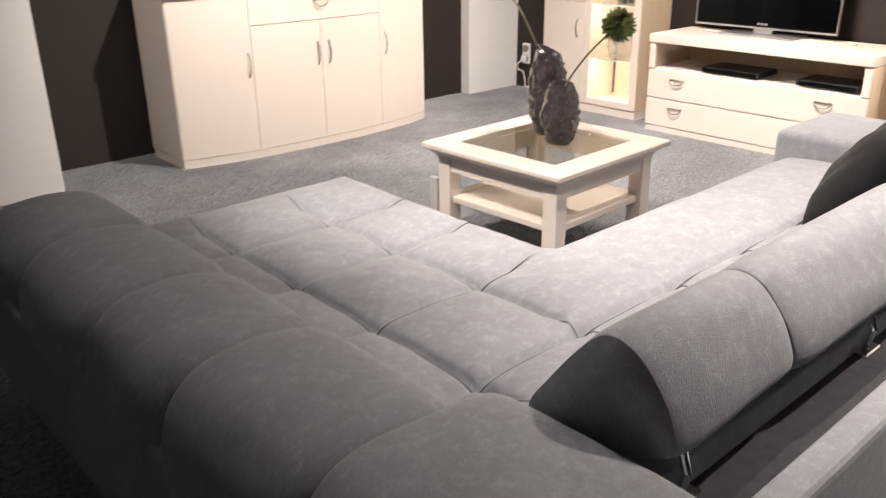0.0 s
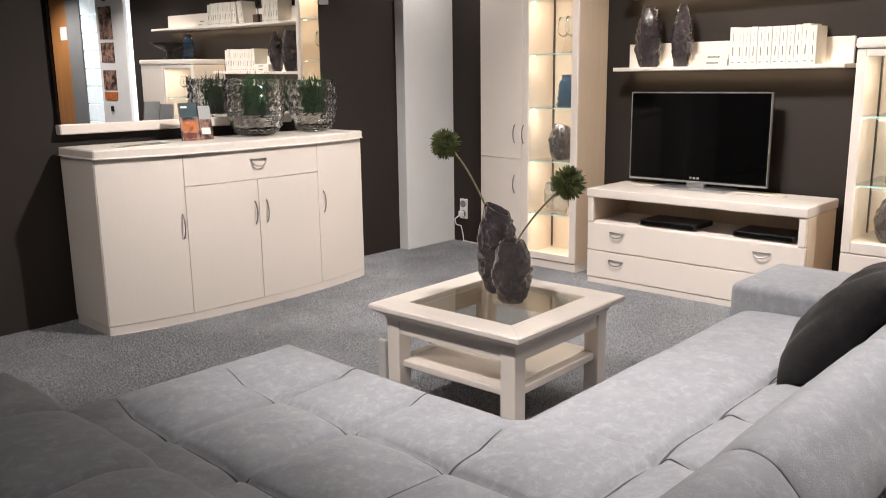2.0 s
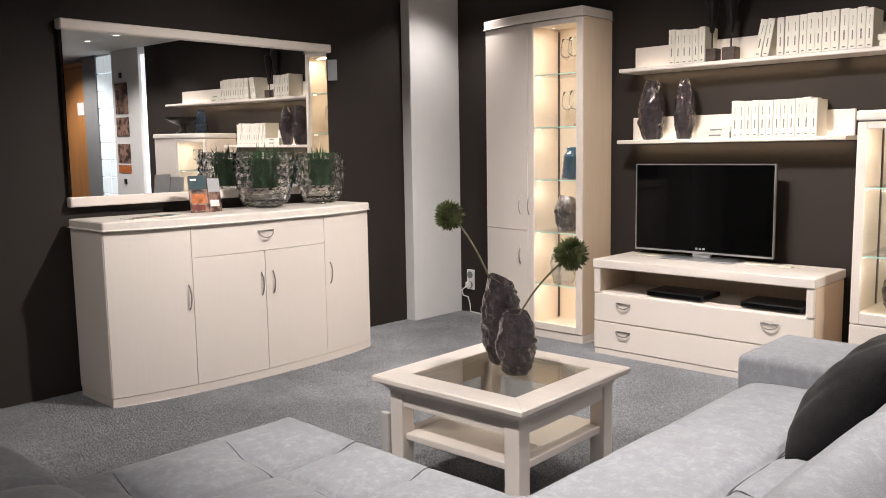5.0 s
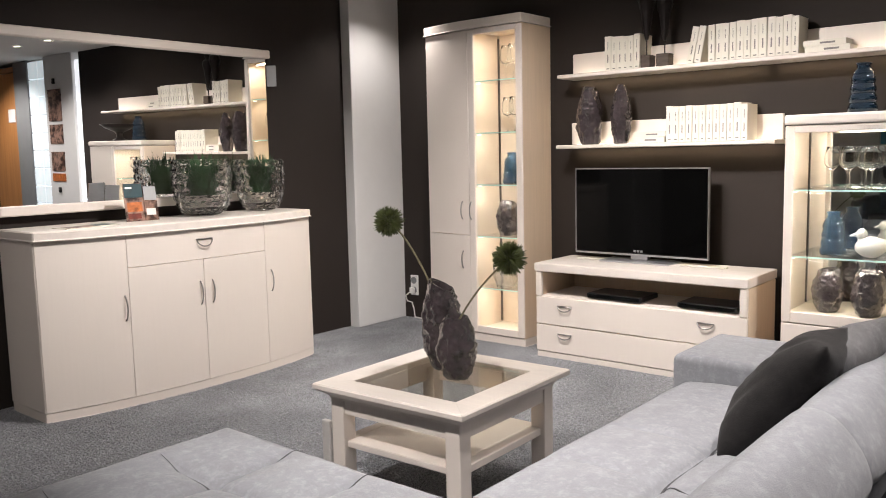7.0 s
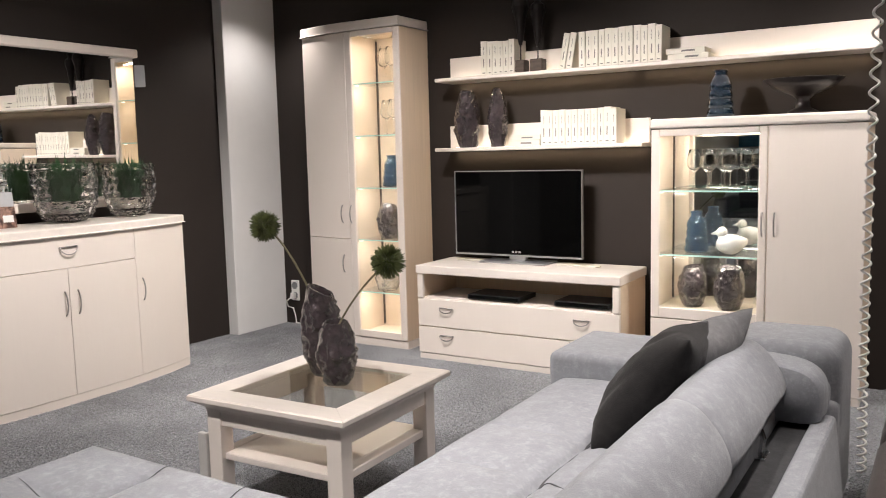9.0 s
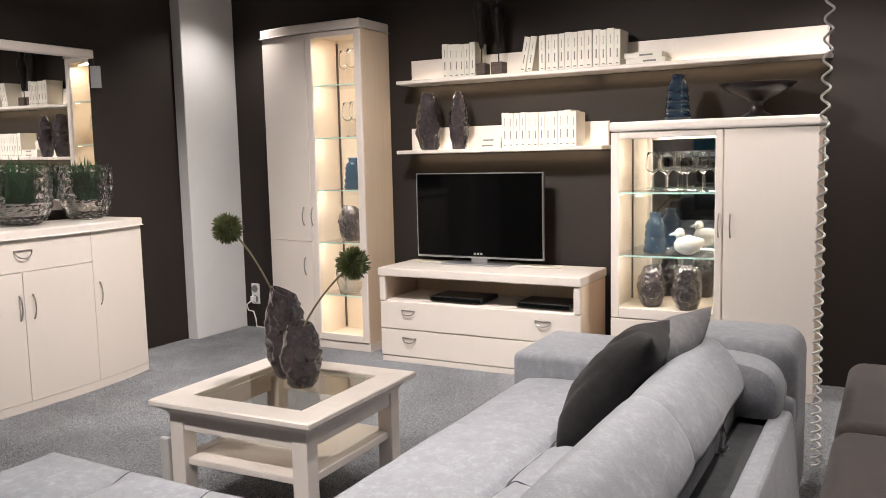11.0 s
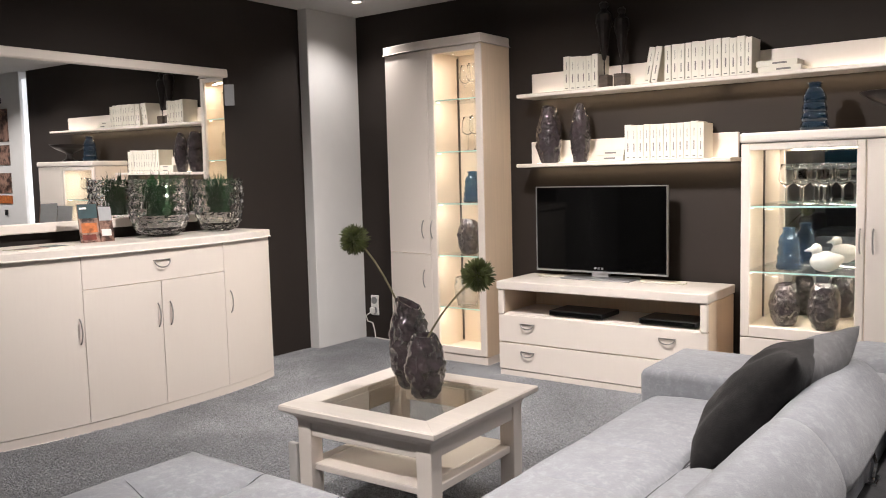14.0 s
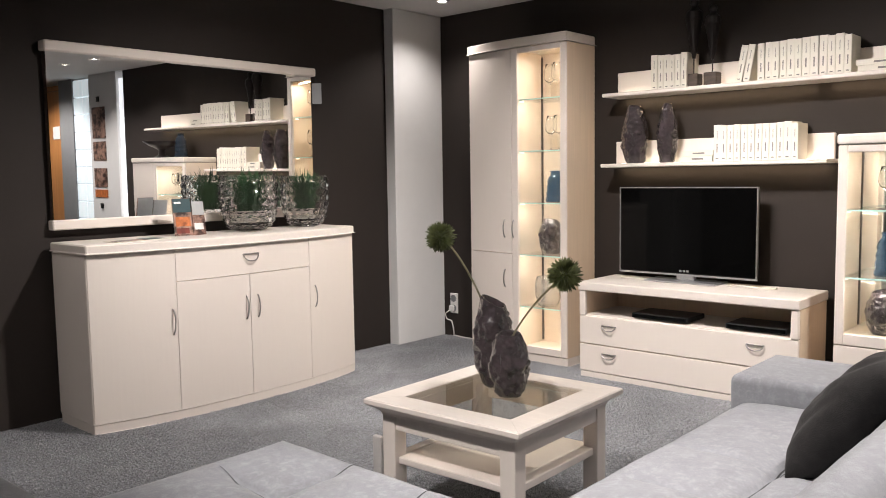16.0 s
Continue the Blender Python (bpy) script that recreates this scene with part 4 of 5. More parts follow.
porcelain_bird(4.75, 1.25, 0.681)
rough_vase(4.79, 1.455, 0.3955, 0.076, 0.212, 21, "dark glazed rough vase in the highboard", "highboard vases", 0.9, 0.66)
rough_vase(4.76, 1.260, 0.3955, 0.078, 0.22, 26, "dark glazed rough vase in the highboard", "highboard vases", 0.9, 0.66)
ribbed_bottle(4.79, 1.325, 1.3725, 0.068, 0.235, INKBLUE, "dark blue ribbed glass bottle on the highboard")
solid("footed_bowl", lathe([(0.075, 0), (0.07, 0.012), (0.035, 0.03), (0.03, 0.07), (0.05, 0.09), (0.13, 0.125), (0.185, 0.165), (0.182, 0.168), (0.12, 0.135), (0.001, 0.11)], 4.80, 0.94, 1.3725, 40), BRONZE, "wide dark footed bowl on the highboard", "bowl", smooth=True)
tag = thing("price_tag", 4.80, 0.62, 1.2, "white price tag hanging on the highboard's side", "tag")
part("card", turn(box(-0.03, 0.03, -0.003, 0.003, -0.06, 0.06, 0.002), pose(4.80, 0.632, 1.20, 0, 0, 10)), PLASTIC, tag)
part("bar", turn(box(-0.02, 0.02, -0.0045, -0.0035, -0.02, 0.03), pose(4.80, 0.632, 1.20, 0, 0, 10)), CARD_D, tag)

# ---- coffee table ----
TAB = pose(2.676, 2.200, 0, 0, 0, 1.8)


def coffee_table():
    t = thing("coffee_table", 2.676, 2.200, 0, "square cream maple coffee table with inset glass top", "coffee table")
    h, s, g = 0.334, 0.288, 0.030
    for sx in (-1, 1):
        for sy in (-1, 1):
            cx, cy = sx * (s - g), sy * (s - g)
            part("leg", turn(box(cx - g, cx + g, cy - g, cy + g, 0, 0.3785, 0.004, 2), TAB), CREAM, t)
    w = 0.104
    for k in range(4):
        # a mitred board with an eased outer edge
        bm = bmesh.new()
        i, e = h - w, 0.0006
        rows = []
        for o, z in ((h - 0.005, 0.398), (h, 0.403), (h, 0.417), (h - 0.005, 0.422), (i + 0.002, 0.422), (i, 0.420), (i, 0.398)):
            rows.append([bm.verts.new((-o + e, -o, z)), bm.verts.new((o - e, -o, z))])
        grid_faces(bm, rows + rows[:1])
        bm.faces.new([r[0] for r in rows])
        bm.faces.new([r[1] for r in rows])
        part("top_frame", turn(bm, TAB @ pose(0, 0, 0, 0, 0, 90 * k)), CREAM_TOP, t)
    cove = bmesh.new()
    rings = [[cove.verts.new((sx * k, sy * k, z)) for sx, sy in ((-1, -1), (1, -1), (1, 1), (-1, 1))] for k, z in ((0.226, 0.3975), (h - 0.008, 0.3975), (h - 0.014, 0.3925), (h - 0.022, 0.388), (s + 0.010, 0.379), (s + 0.003, 0.371), (s + 0.001, 0.362), (s - 0.004, 0.362), (s - 0.004, 0.379), (0.226, 0.379))]
    grid_faces(cove, rings + rings[:1], True)
    part("moulding", turn(cove, TAB), CREAM, t, "coved moulding under the top")
    e, i = s - 0.006, s - 2 * g
    for a, b, c, d in ((-i, i, -e, -e + 0.02), (-i, i, e - 0.02, e), (-e, -e + 0.02, -i, i), (e - 0.02, e, -i, i)):
        part("apron", turn(box(a, b, c, d, 0.312, 0.3785, 0.002), TAB), CREAM, t)
    part("glass_top", turn(box(-h + w, h - w, -h + w, h - w, 0.410, 0.418), TAB), SMOKE, t, "inset tinted glass pane")
    part("shelf_board", turn(box(-e + 0.01, e - 0.01, -i, i, 0.188, 0.212, 0.003), TAB), CREAM, t)
    for c, d in ((-e + 0.01, -i - 0.0005), (i + 0.0005, e - 0.01)):
        part("shelf_rail", turn(box(-i, i, c, d, 0.186, 0.214, 0.003), TAB), CREAM, t)


coffee_table()
lbl = thing("table_tag", 2.38, 2.56, 0.1, "white plastic label strip hanging at the table leg", "tag")
part("strip", box(2.376, 2.396, 2.489, 2.530, 0.05, 0.275, 0.005, 2), CARD_E, lbl)

rough_vase(2.765, 2.268, 0.423, 0.068, 0.318, 31, "tall plum glazed rough vase on the coffee table", "table vases", 0.95, 0.68, -0.01, 0.07)
rough_vase(2.680, 2.138, 0.423, 0.066, 0.224, 38, "short plum glazed rough vase on the coffee table", "table vases", 0.95, 0.60, 0.0, 0.02)


def allium(base, mid, tip, r, seed, label):
    t = thing("flower_stem", *base, label, "flower", "spiky flowers")
    a, b, c = Vector(base), Vector(mid), Vector(tip)
    pts = [a * (1 - s) ** 2 + b * 2 * s * (1 - s) + c * s * s for s in [i / 16 for i in range(17)]]
    part("stem", tube(pts, 0.0038), STEM, t, smooth=True)
    rng = random.Random(seed)
    bm = bmesh.new()
    bmesh.ops.create_icosphere(bm, subdivisions=2, radius=r * 0.55)
    turn(bm, Matrix.Translation(c))
    n = 420
    for k in range(n):
        zz = 1 - 2 * (k + 0.5) / n
        ph = k * 2.39996
        d = Vector((math.sqrt(1 - zz * zz) * math.cos(ph), math.sqrt(1 - zz * zz) * math.sin(ph), zz))
        d = (d + 0.10 * Vector((rng.uniform(-1, 1), rng.uniform(-1, 1), rng.uniform(-1, 1)))).normalized()
        o = d.orthogonal().normalized()
        p = d.cross(o)
        ln = r * rng.uniform(0.86, 1.1)
        w = r * 0.052
        base_v = [bm.verts.new(c + d * r * 0.5 + w * (math.cos(q) * o + math.sin(q) * p)) for q in (0, 2.09, 4.19)]
        mid_v = [bm.verts.new(c + d * ln * 0.86 + w * 0.8 * (math.cos(q) * o + math.sin(q) * p)) for q in (0, 2.09, 4.19)]
        top = bm.verts.new(c + d * ln)
        for i in range(3):
            j = (i + 1) % 3
            bm.faces.new((base_v[i], base_v[j], mid_v[j], mid_v[i]))
            bm.faces.new((mid_v[i], mid_v[j], top))
    part("bloom", bm, SPIKE, t, "ball of dark green spikes")


allium((2.745, 2.30, 0.72), (2.73, 2.40, 0.92), (2.72, 2.492, 0.970), 0.060, 4, "curved stem with spiky green ball bloom in a vase")
allium((2.675, 2.13, 0.62), (2.68, 2.05, 0.76), (2.69, 1.910, 0.868), 0.060, 9, "curved stem with spiky green ball bloom in a vase")


# ---- corner sofa ----
SX0, SY0, ST = 1.10, 0.7325, 0.0075
EX, EY, CX, CY = 3.0875, 2.3975, 1.895, 1.505


def seam(d, w1, w2, a, b):
    return a * math.exp(-(d / w1) ** 2) + b * math.exp(-abs(d) / w2)


def ramp(v, lo, hi, soft):
    return min(1, max(0, (v - lo) / soft)) * min(1, max(0, (hi - v) / soft))


# axis, place, from, to, strength
SEAMS = [
    ("x", 1.285, 1.00, 2.32, 1.0), ("x", 1.592, 1.14, 2.30, 0.95), ("x", 1.592, 0.80, 1.16, 0.7),
    ("y", 1.153, 1.12, 3.04, 1.0), ("y", 1.765, 1.12, 1.87, 1.0), ("y", 2.05, 1.12, 1.87, 1.0), ("y", 1.458, 1.12, 1.80, 0.75),
    ("x", 1.925, 0.80, 1.165, 0.85), ("x", 2.235, 0.80, 1.165, 0.8), ("x", 2.54, 0.80, 1.165, 0.8), ("x", 2.845, 0.80, 1.165, 0.65), ("x", 1.925, 1.15, 1.47, 0.45), ("x", 2.235, 1.15, 1.47, 0.35), ("x", 2.54, 1.15, 1.47, 0.3),
]


def seat_height(x, y):
    # distance to the open edges
    def seg(px, py, qx, qy):
        dx, dy = qx - px, qy - py
        s = max(0, min(1, ((x - px) * dx + (y - py) * dy) / (dx * dx + dy * dy)))
        return math.hypot(x - px - s * dx, y - py - s * dy)
    d = min(seg(CX, CY, EX + 1, CY), seg(CX, CY, CX, EY), seg(SX0 - 1, EY, CX, EY))
    z = 0.437
    R = 0.075
    if d < R:
        z -= R - math.sqrt(max(0, R * R - (R - d) ** 2))
    z += 0.010 * min(1, d / 0.15) - 0.010
    z += 0.0035 * noise.noise(Vector((x * 5, y * 5, 0))) + 0.0015 * noise.noise(Vector((x * 17, y * 17, 3)))
    drop = 0
    for ax, p, lo, hi, st in SEAMS:
        u, v = (x, y) if ax == "x" else (y, x)
        if abs(u - p) < 0.2:
            wav = p + 0.006 * noise.noise(Vector((v * 6, p * 7, 1)))
            k = st * ramp(v, lo, hi, 0.10)
            drop = max(drop, k * seam(u - wav, 0.0085, 0.055, 0.013, 0.030))
    for px, py, st in ((1.285, 1.153, 1), (1.285, 1.765, 1), (1.285, 2.05, 1), (1.592, 1.765, 1), (1.592, 2.05, 1), (1.592, 1.153, 1), (1.592, 1.458, 0.8), (1.285, 1.458, 0.8), (1.925, 1.153, 1), (2.235, 1.153, 0.9), (2.54, 1.153, 0.9), (2.845, 1.153, 0.7)):
        q = math.hypot(x - px, y - py)
        if q < 0.2:
            drop += st * (0.009 * math.exp(-(q / 0.02) ** 2) + 0.012 * math.exp(-q / 0.06))
    return z - drop


def seat_mesh():
    bm = bmesh.new()
    nx, ny = round((EX - SX0) / ST), round((EY - SY0) / ST)
    cx, cy = round((CX - SX0) / ST), round((CY - SY0) / ST)
    V = {}
    for i in range(nx + 1):
        for j in range(ny + 1):
            if i <= cx or j <= cy:
                x, y = SX0 + i * ST, SY0 + j * ST
                V[i, j] = bm.verts.new((x, y, seat_height(x, y)))
    for i in range(nx):
        for j in range(ny):
            if (i + 1 <= cx) or (j + 1 <= cy):
                bm.faces.new((V[i, j], V[i + 1, j], V[i + 1, j + 1], V[i, j + 1]))
    edge = [e for e in bm.edges if len(e.link_faces) == 1]
    for depth in (0.10, 0.22):
        got = bmesh.ops.extrude_edge_only(bm, edges=edge)
        vs = [g for g in got["geom"] if isinstance(g, bmesh.types.BMVert)]
        for v in vs:
            v.co.z = 0.437 - 0.075 - depth + 0.006 * noise.noise(v.co * 4)
        edge = [g for g in got["geom"] if isinstance(g, bmesh.types.BMEdge)]
    return bm


def seam_crease(ax, p, lo, hi, st):
    """The sunk stitched line of one seat seam, darkened for the crease's shade."""
    n = max(6, round((hi - lo) / 0.012))
    pts = []
    for k in range(n + 1):
        v = lo + 0.05 * (1 - st * 0.8) + (hi - lo - 0.1 * (1 - st * 0.8)) * k / n
        u = p + 0.006 * noise.noise(Vector((v * 6, p * 7, 1)))
        x, y = (u, v) if ax == "x" else (v, u)
        pts.append((x, y, seat_height(x, y) + 0.0042))
    return tube(pts, [0.0006 + 0.0027 * st * min(1, 6 * k / n, 6 * (n - k) / n) for k in range(n + 1)], 6)


def bolster(profile, a0, a1, place, n=18, pinch=0.085, seed=0, m=44, flat_start=False):
    """A padded cushion: a closed profile carried from a0 to a1, drawn in at its ends."""
    cx = sum(p[0] for p in profile) / len(profile)
    cz = sum(p[1] for p in profile) / len(profile)
    ring = []
    L = len(profile)
    for k in range(m):
        f = k * L / m
        i, s = int(f), f - int(f)
        p0, p1, p2, p3 = (profile[(i + q) % L] for q in (-1, 0, 1, 2))
        ring.append(tuple(0.5 * (2 * p1[c] + (p2[c] - p0[c]) * s + (2 * p0[c] - 5 * p1[c] + 4 * p2[c] - p3[c]) * s * s + (3 * p1[c] - p0[c] - 3 * p2[c] + p3[c]) * s ** 3) for c in (0, 1)))
    bm = bmesh.new()
    rows = []
    stops = [0, 0.004, 0.012, 0.03, 0.06] + [0.06 + 0.88 * (i + 1) / n for i in range(n - 1)] + [0.94, 0.97, 0.988, 0.996, 1]
    ln = a1 - a0
    for s in stops:
        d = min(s, 1 - s) * ln
        k = 1 - pinch * math.exp(-d / 0.014) - 0.03 * math.exp(-d / 0.06)
        a = a0 + ln * s
        row = []
        for u, w in ring:
            q = Vector((a * 3, u * 4 + seed, w * 4))
            wob = 0.006 * noise.noise(q) + 0.002 * noise.noise(q * 4)
            kk = k + wob / 0.12
            row.append(bm.verts.new(place(a, cx + (u - cx) * kk, cz + (w - cz) * kk)))
        rows.append(row)
    grid_faces(bm, rows, True)
    bm.faces.new(rows[0])
    bm.faces.new(rows[-1])
    return bm


RIGHT_PROFILE = [(1.00, 0.445), (0.955, 0.520), (0.905, 0.590), (0.862, 0.640), (0.825, 0.655), (0.780, 0.642), (0.740, 0.602), (0.708, 0.550), (0.700, 0.500), (0.745, 0.470), (0.83, 0.435), (0.93, 0.42)]
LEFT_PROFILE = [(1.150, 0.425), (1.130, 0.480), (1.080, 0.505), (1.00, 0.517), (0.91, 0.513), (0.850, 0.494), (0.806, 0.455), (0.780, 0.40), (0.775, 0.30), (0.86, 0.29), (1.02, 0.34), (1.12, 0.37)]


def corner_sofa():
    t = thing("corner_sofa", 2.0, 1.4, 0, "large grey microfibre corner sofa with tufted seat", "sofa")
    part("seat", seat_mesh(), SOFA, t, "tufted seat cushion", True)
    for row in SEAMS:
        if row[4] > 0.5:
            part("seam", seam_crease(*row), SEAM, t, "sunk stitched seam, darkened for the crease's shade", True)
    part("base", box(0.86, 3.12, 0.66, 1.44, 0.06, 0.34, 0.01), SOFA, t)
    part("base", box(0.86, 1.84, 1.4405, 2.33, 0.06, 0.34, 0.01), SOFA, t)
    part("back_panel", box(0.772, 0.85, 0.60, 2.57, 0.05, 0.36, 0.01, 2), SOFA, t)
    back = box(0.852, 3.12, 0.572, 0.636, 0.05, 0.414, 0.016, 3)
    for v in back.verts:
        v.co.y += 0.045 * (v.co.z - 0.30) if v.co.y > 0.6 else 0.10 * (v.co.z - 0.35)
    part("back_panel", back, SOFA, t)
    part("back_deck", box(0.852, 3.10, 0.643, 0.90, 0.345, 0.388, 0.004), DECK_GREY, t, "dark grey deck behind the headrests")
    ys = [0.60, 1.035, 1.435, 1.80, 2.215, 2.58]
    for k in range(5):
        part("headrest", bolster([(u + (0.09 if u > 1.05 else 0.0), w) for u, w in LEFT_PROFILE] if k == 0 else LEFT_PROFILE, ys[k], ys[k + 1], lambda a, u, w: (u, a, w), seed=k, pinch=0.15), SOFA, t, "lowered padded headrest", True)
    xs = [1.245, 1.605, 2.305, 3.025]
    for k in range(3):
        part("headrest", bolster(RIGHT_PROFILE, xs[k], xs[k + 1], lambda a, u, w: (a, u, w), seed=9 + k, pinch=0.05), SOFA, t, "raised padded headrest", True)
    for x in (1.30, 1.97, 2.73):
        br = tube([(x, 0.725, 0.375), (x, 0.715, 0.44), (x, 0.735, 0.50)], 0.008, 10)
        box(x - 0.035, x + 0.035, 0.705, 0.735, 0.385, 0.397, 0.003, 1, br)
        part("bracket", br, CHROME, t, "chrome headrest hinge")
    part("armrest", box(3.095, 3.515, 0.60, 1.515, 0.05, 0.515, 0.028, 4), SOFA, t, "flat padded armrest", True)
    part("corner_pad", box(3.13, 3.53, 0.572, 0.935, 0.30, 0.612, 0.075, 6), SOFA, t, "rounded raised back corner", True)
    part("corner_cushion", bolster([(0.945, 0.46), (0.925, 0.535), (0.87, 0.575), (0.76, 0.583), (0.655, 0.568), (0.607, 0.525), (0.598, 0.455), (0.615, 0.408), (0.72, 0.400), (0.90, 0.400)], 3.0, 3.17, lambda a, u, w: (a, u, w), 8, 0.05, 21), SOFA, t, "padded end of the back", True)
    part("corner_side", box(3.11, 3.528, 0.576, 0.70, 0.05, 0.45, 0.03, 4), SOFA, t, smooth=True)
    for x, y in ((0.9, 0.68), (0.9, 2.25), (1.75, 2.25), (3.4, 0.66), (3.4, 1.42), (2.2, 0.68)):
        part("foot", box(x - 0.03, x + 0.03, y - 0.03, y + 0.03, 0.0, 0.0595, 0.004), BLACK, t, "short black foot")


corner_sofa()


def pillow(name, material, m, s, thick, label):
    """A square scatter cushion, pinched at its corners."""
    bm = bmesh.new()
    n = 30
    rows = {}
    for side in (1, -1):
        for i in range(n + 1):
            for j in range(n + 1):
                u, v = 2 * i / n - 1, 2 * j / n - 1
                rim = i in (0, n) or j in (0, n)
                if side < 0 and rim:
                    rows[side, i, j] = rows[1, i, j]
                    continue
                pin = 1 - 0.055 * (1 - abs(u) ** 2.5) * abs(v) ** 2
                pin2 = 1 - 0.055 * (1 - abs(v) ** 2.5) * abs(u) ** 2
                f = ((1 - u * u) * (1 - v * v)) ** 0.43
                wr = 0.06 * noise.noise(Vector((u * 2.2, v * 2.2, side * 3))) + 0.045 * noise.noise(Vector((u * 4.5 + v * 2, v * 1.5, side)))
                rows[side, i, j] = bm.verts.new((u * s / 2 * pin2, v * s / 2 * pin, side * thick / 2 * f * (1 + wr * 2)))
        for i in range(n):
            for j in range(n):
                bm.faces.new((rows[side, i, j], rows[side, i + 1, j], rows[side, i + 1, j + 1], rows[side, i, j + 1]))
    turn(bm, m)
    solid(name, bm, material, label, "pillow", "sofa pillows", smooth=True)


pillow("pillow", PILLOW_DARK, pose(2.635, 0.995, 0.575, 128, 0, 4) @ Matrix.Diagonal((0.62, 1, 1, 1)), 0.42, 0.175, "charcoal velvet pillow leaning on the sofa headrest")
pillow("pillow", PILLOW_GREY, pose(2.845, 0.955, 0.560, 126, 0, -6) @ pose(0, 0, 0, 0, 0, 6), 0.41, 0.17, "mid grey velvet pillow leaning in the sofa corner")


# ---- brown sofa beside the aisle ----
def brown_sofa():
    t = thing("brown_sofa", 3.05, -0.2, 0, "dark brown microfibre sofa with two wide cushions", "sofa")
    part("base", box(2.24, 3.88, -0.70, 0.43, 0.085, 0.20, 0.02, 2), BROWN, t)
    part("seat_cushion", box(3.055, 3.90, -0.70, 0.460, 0.2005, 0.408, 0.055, 5), BROWN, t, "plump seat cushion", True)
    part("seat_cushion", box(2.22, 3.050, -0.70, 0.462, 0.2005, 0.404, 0.055, 5), BROWN, t, "plump seat cushion", True)
    part("backrest", box(2.22, 3.90, -0.95, -0.705, 0.085, 0.78, 0.07, 5), BROWN, t, smooth=True)
    for x in (2.32, 3.80):
        for y in (-0.85, 0.36):
            part("foot", box(x - 0.03, x + 0.03, y - 0.03, y + 0.03, 0, 0.084, 0.004), BLACK, t)


brown_sofa()

# ---- seen only in the highboard's mirrored back ----
sign = thing("wall_sign", -2.89, 2.75, 1.2, "blue rectangular sign on the pale wall", "sign")
part("panel", box(-2.898, -2.87, 2.35, 2.95, 1.22, 1.50, 0.004), BLUE_SIGN, sign)
part("edge", box(-2.899, -2.866, 2.335, 2.3495, 1.21, 1.51, 0.003), SILVER, sign)
part("edge", box(-2.899, -2.866, 2.9505, 2.965, 1.21, 1.51, 0.003), SILVER, sign)


def armchair(x, y):
    t = thing("armchair", x, y, 0, "grey upholstered armchair with padded back on the carpet", "armchair")
    part("seat", box(x - 0.38, x + 0.40, y - 0.34, y + 0.34, 0.12, 0.44, 0.05, 4), PILLOW_GREY, t, smooth=True)
    part("backrest", box(x - 0.52, x - 0.30, y - 0.38, y + 0.38, 0.12, 0.78, 0.06, 4), PILLOW_GREY, t, smooth=True)
    part("headrest", box(x - 0.54, x - 0.34, y - 0.36, y + 0.36, 0.785, 1.02, 0.07, 4), PILLOW_GREY, t, smooth=True)
    for sy in (-1, 1):
        part("armrest", box(x - 0.42, x + 0.40, y + sy * 0.44 - 0.09, y + sy * 0.44 + 0.09, 0.10, 0.60, 0.05, 4), PILLOW_GREY, t, smooth=True)
        for dx in (-0.36, 0.34):
            part("foot", box(x + dx - 0.025, x + dx + 0.025, y + sy * 0.42 - 0.025, y + sy * 0.42 + 0.025, 0, 0.1, 0.004), BLACK, t)


armchair(-1.3, 2.3)

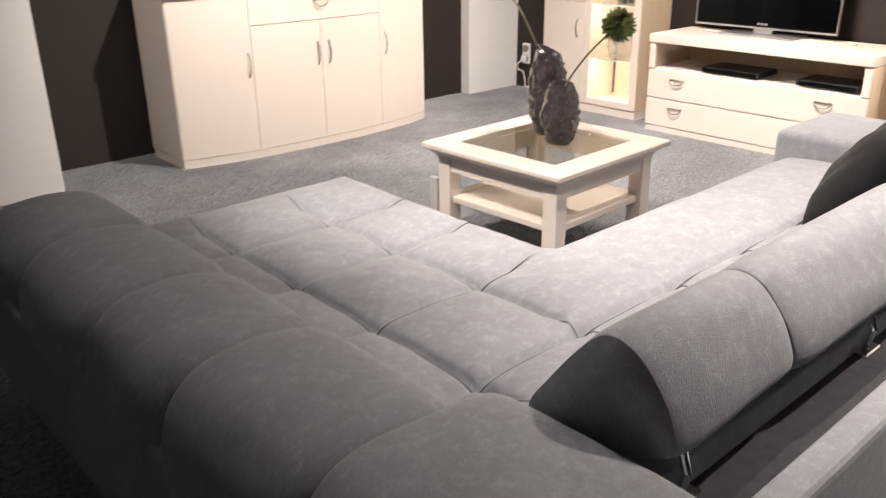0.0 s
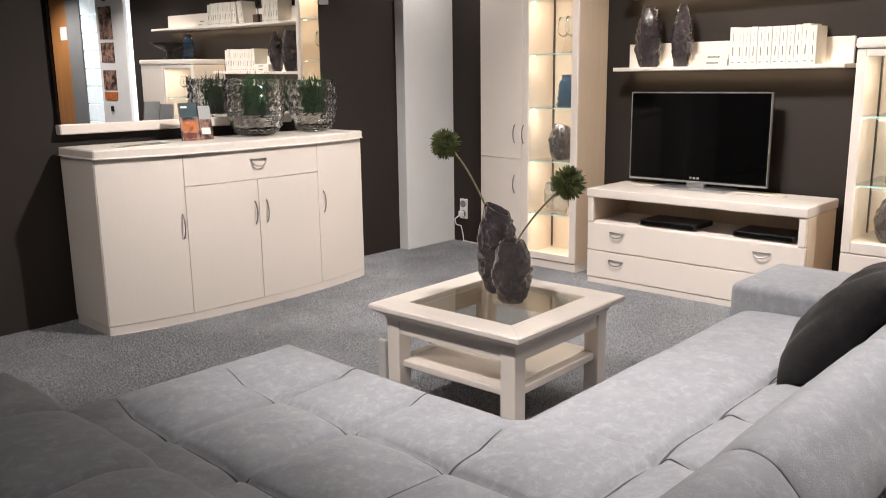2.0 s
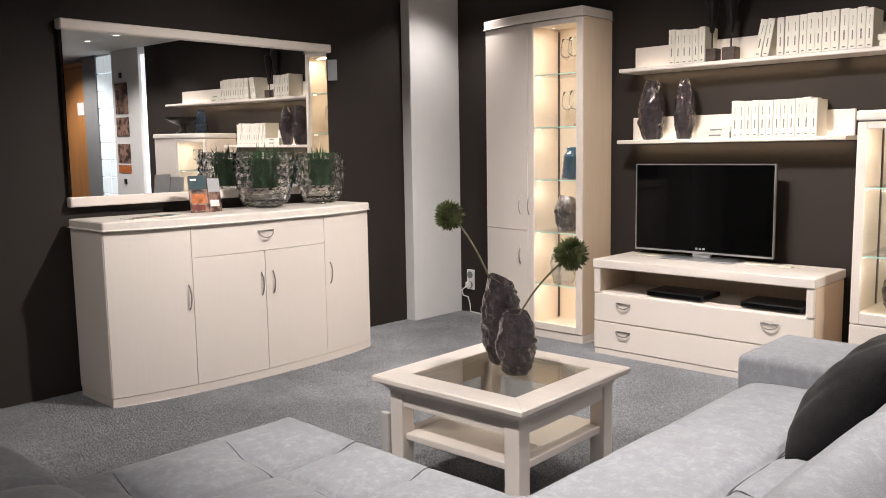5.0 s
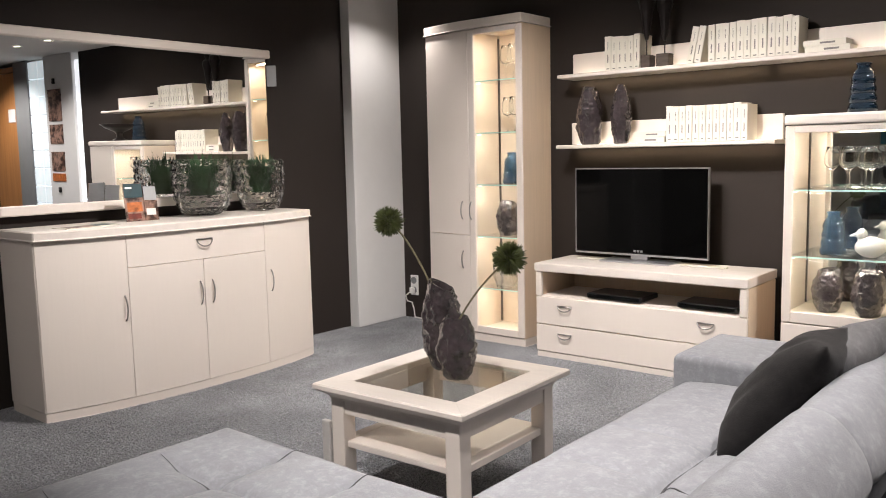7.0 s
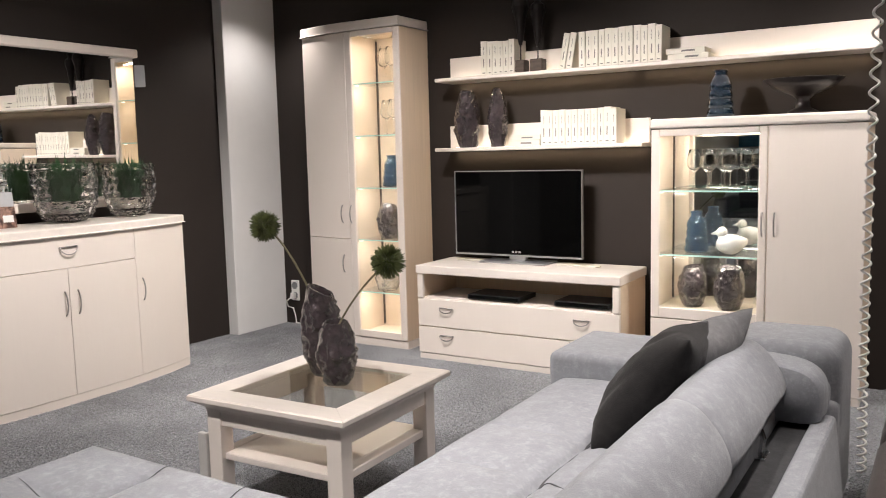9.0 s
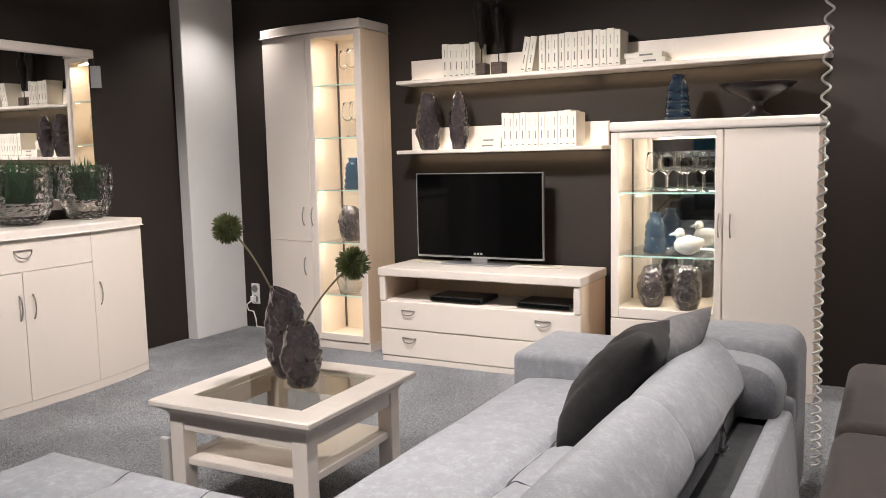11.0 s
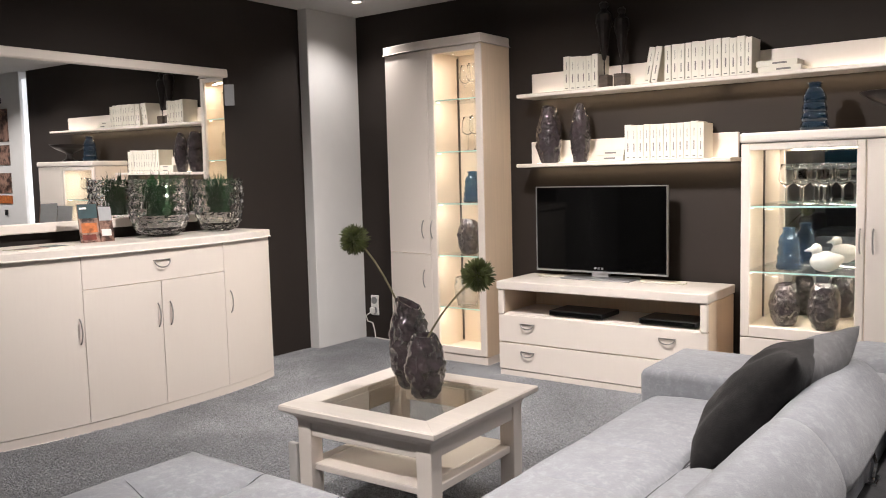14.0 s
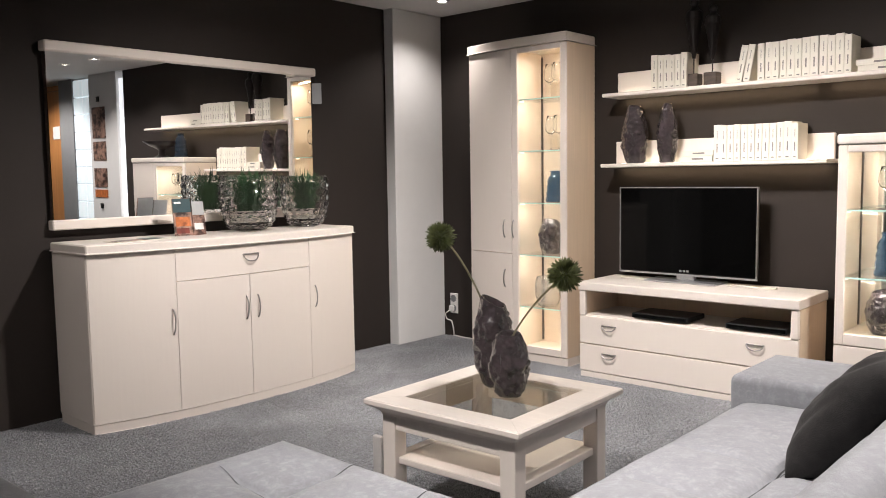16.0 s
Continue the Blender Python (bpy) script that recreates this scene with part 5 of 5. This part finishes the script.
# ---- carpet pile ----
def carpet_pile(x0, x1, y0, y1, count, seed):
    """Loose yarn ends over the open carpet, leaning with the trodden nap."""
    rng = np.random.default_rng(seed)
    x, y = rng.uniform(x0, x1, count), rng.uniform(y0, y1, count)
    bare = ((x > 1.86) | (y > 2.35)) & ((x < 2.15) | (x > 3.77) | (y < 4.12)) & ((x < 4.68) | (y < 0.65) | (y > 4.0))
    x, y = x[bare], y[bare]
    count = len(x)
    nap = 1.7 * np.sin(2.3 * x + 1.1 * np.sin(1.9 * y)) + 1.9 * np.cos(2.7 * y + 1.3 * np.sin(2.1 * x + 0.7))
    a = nap + rng.normal(0, 1.1, count)
    lean = rng.uniform(0.5, 1.25, count)
    ln = rng.uniform(0.006, 0.012, count)
    w = rng.uniform(0.0010, 0.0018, count)
    d = np.stack([np.cos(a) * np.sin(lean), np.sin(a) * np.sin(lean), np.cos(lean)], 1)
    b = rng.uniform(0, 2 * np.pi, count)
    side = np.stack([np.cos(b), np.sin(b), 0 * b], 1)
    cross = np.stack([-np.sin(b), np.cos(b), 0 * b], 1)
    foot = np.stack([x, y, np.full(count, -0.001)], 1)
    tip = foot + d * ln[:, None]
    mid = foot + (d * 0.55 + np.array([0, 0, 0.12])) * ln[:, None]
    wide = w[:, None]
    v = np.stack([foot - side * wide * 0.6, foot + side * wide * 0.6, mid + side * wide, tip, mid - side * wide, mid + cross * wide], 1).reshape(-1, 3)
    base = (np.arange(count) * 6)[:, None]
    quads = (base + np.array([0, 1, 2, 4])).tolist()
    tris = np.concatenate([base + np.array(q) for q in ((4, 2, 3), (4, 3, 5), (0, 4, 5))]).tolist()
    me = bpy.data.meshes.new("carpet_pile")
    me.from_pydata(v.tolist(), [], quads + tris)
    me.materials.append(PILE)
    tagged(new("carpet_pile", me), "loose grey yarn ends of the shag carpet", "carpet pile", kind="stuff")


carpet_pile(0.95, 5.0, 1.40, 4.60, 300000, 5)
carpet_pile(3.50, 5.0, -0.30, 1.40, 40000, 6)

# ---- spiral cable ----
pts = []
zz, a = 0.02, 0.0
while zz < CEIL:
    pitch = 0.030 + 0.040 * min(1, zz / 1.6)
    pts.append((3.72 + 0.0145 * math.cos(a) + 0.006 * math.sin(zz * 3), 0.552 + 0.0145 * math.sin(a) + 0.008 * math.sin(zz * 2.1), zz))
    a += 2 * math.pi / 14
    zz += pitch / 14
coil = thing("spiral_cable", 3.72, 0.548, 0, "white coiled security cable hanging from the ceiling", "cable")
part("coil", tube(pts, 0.0046, 7), CABLE, coil, smooth=True)
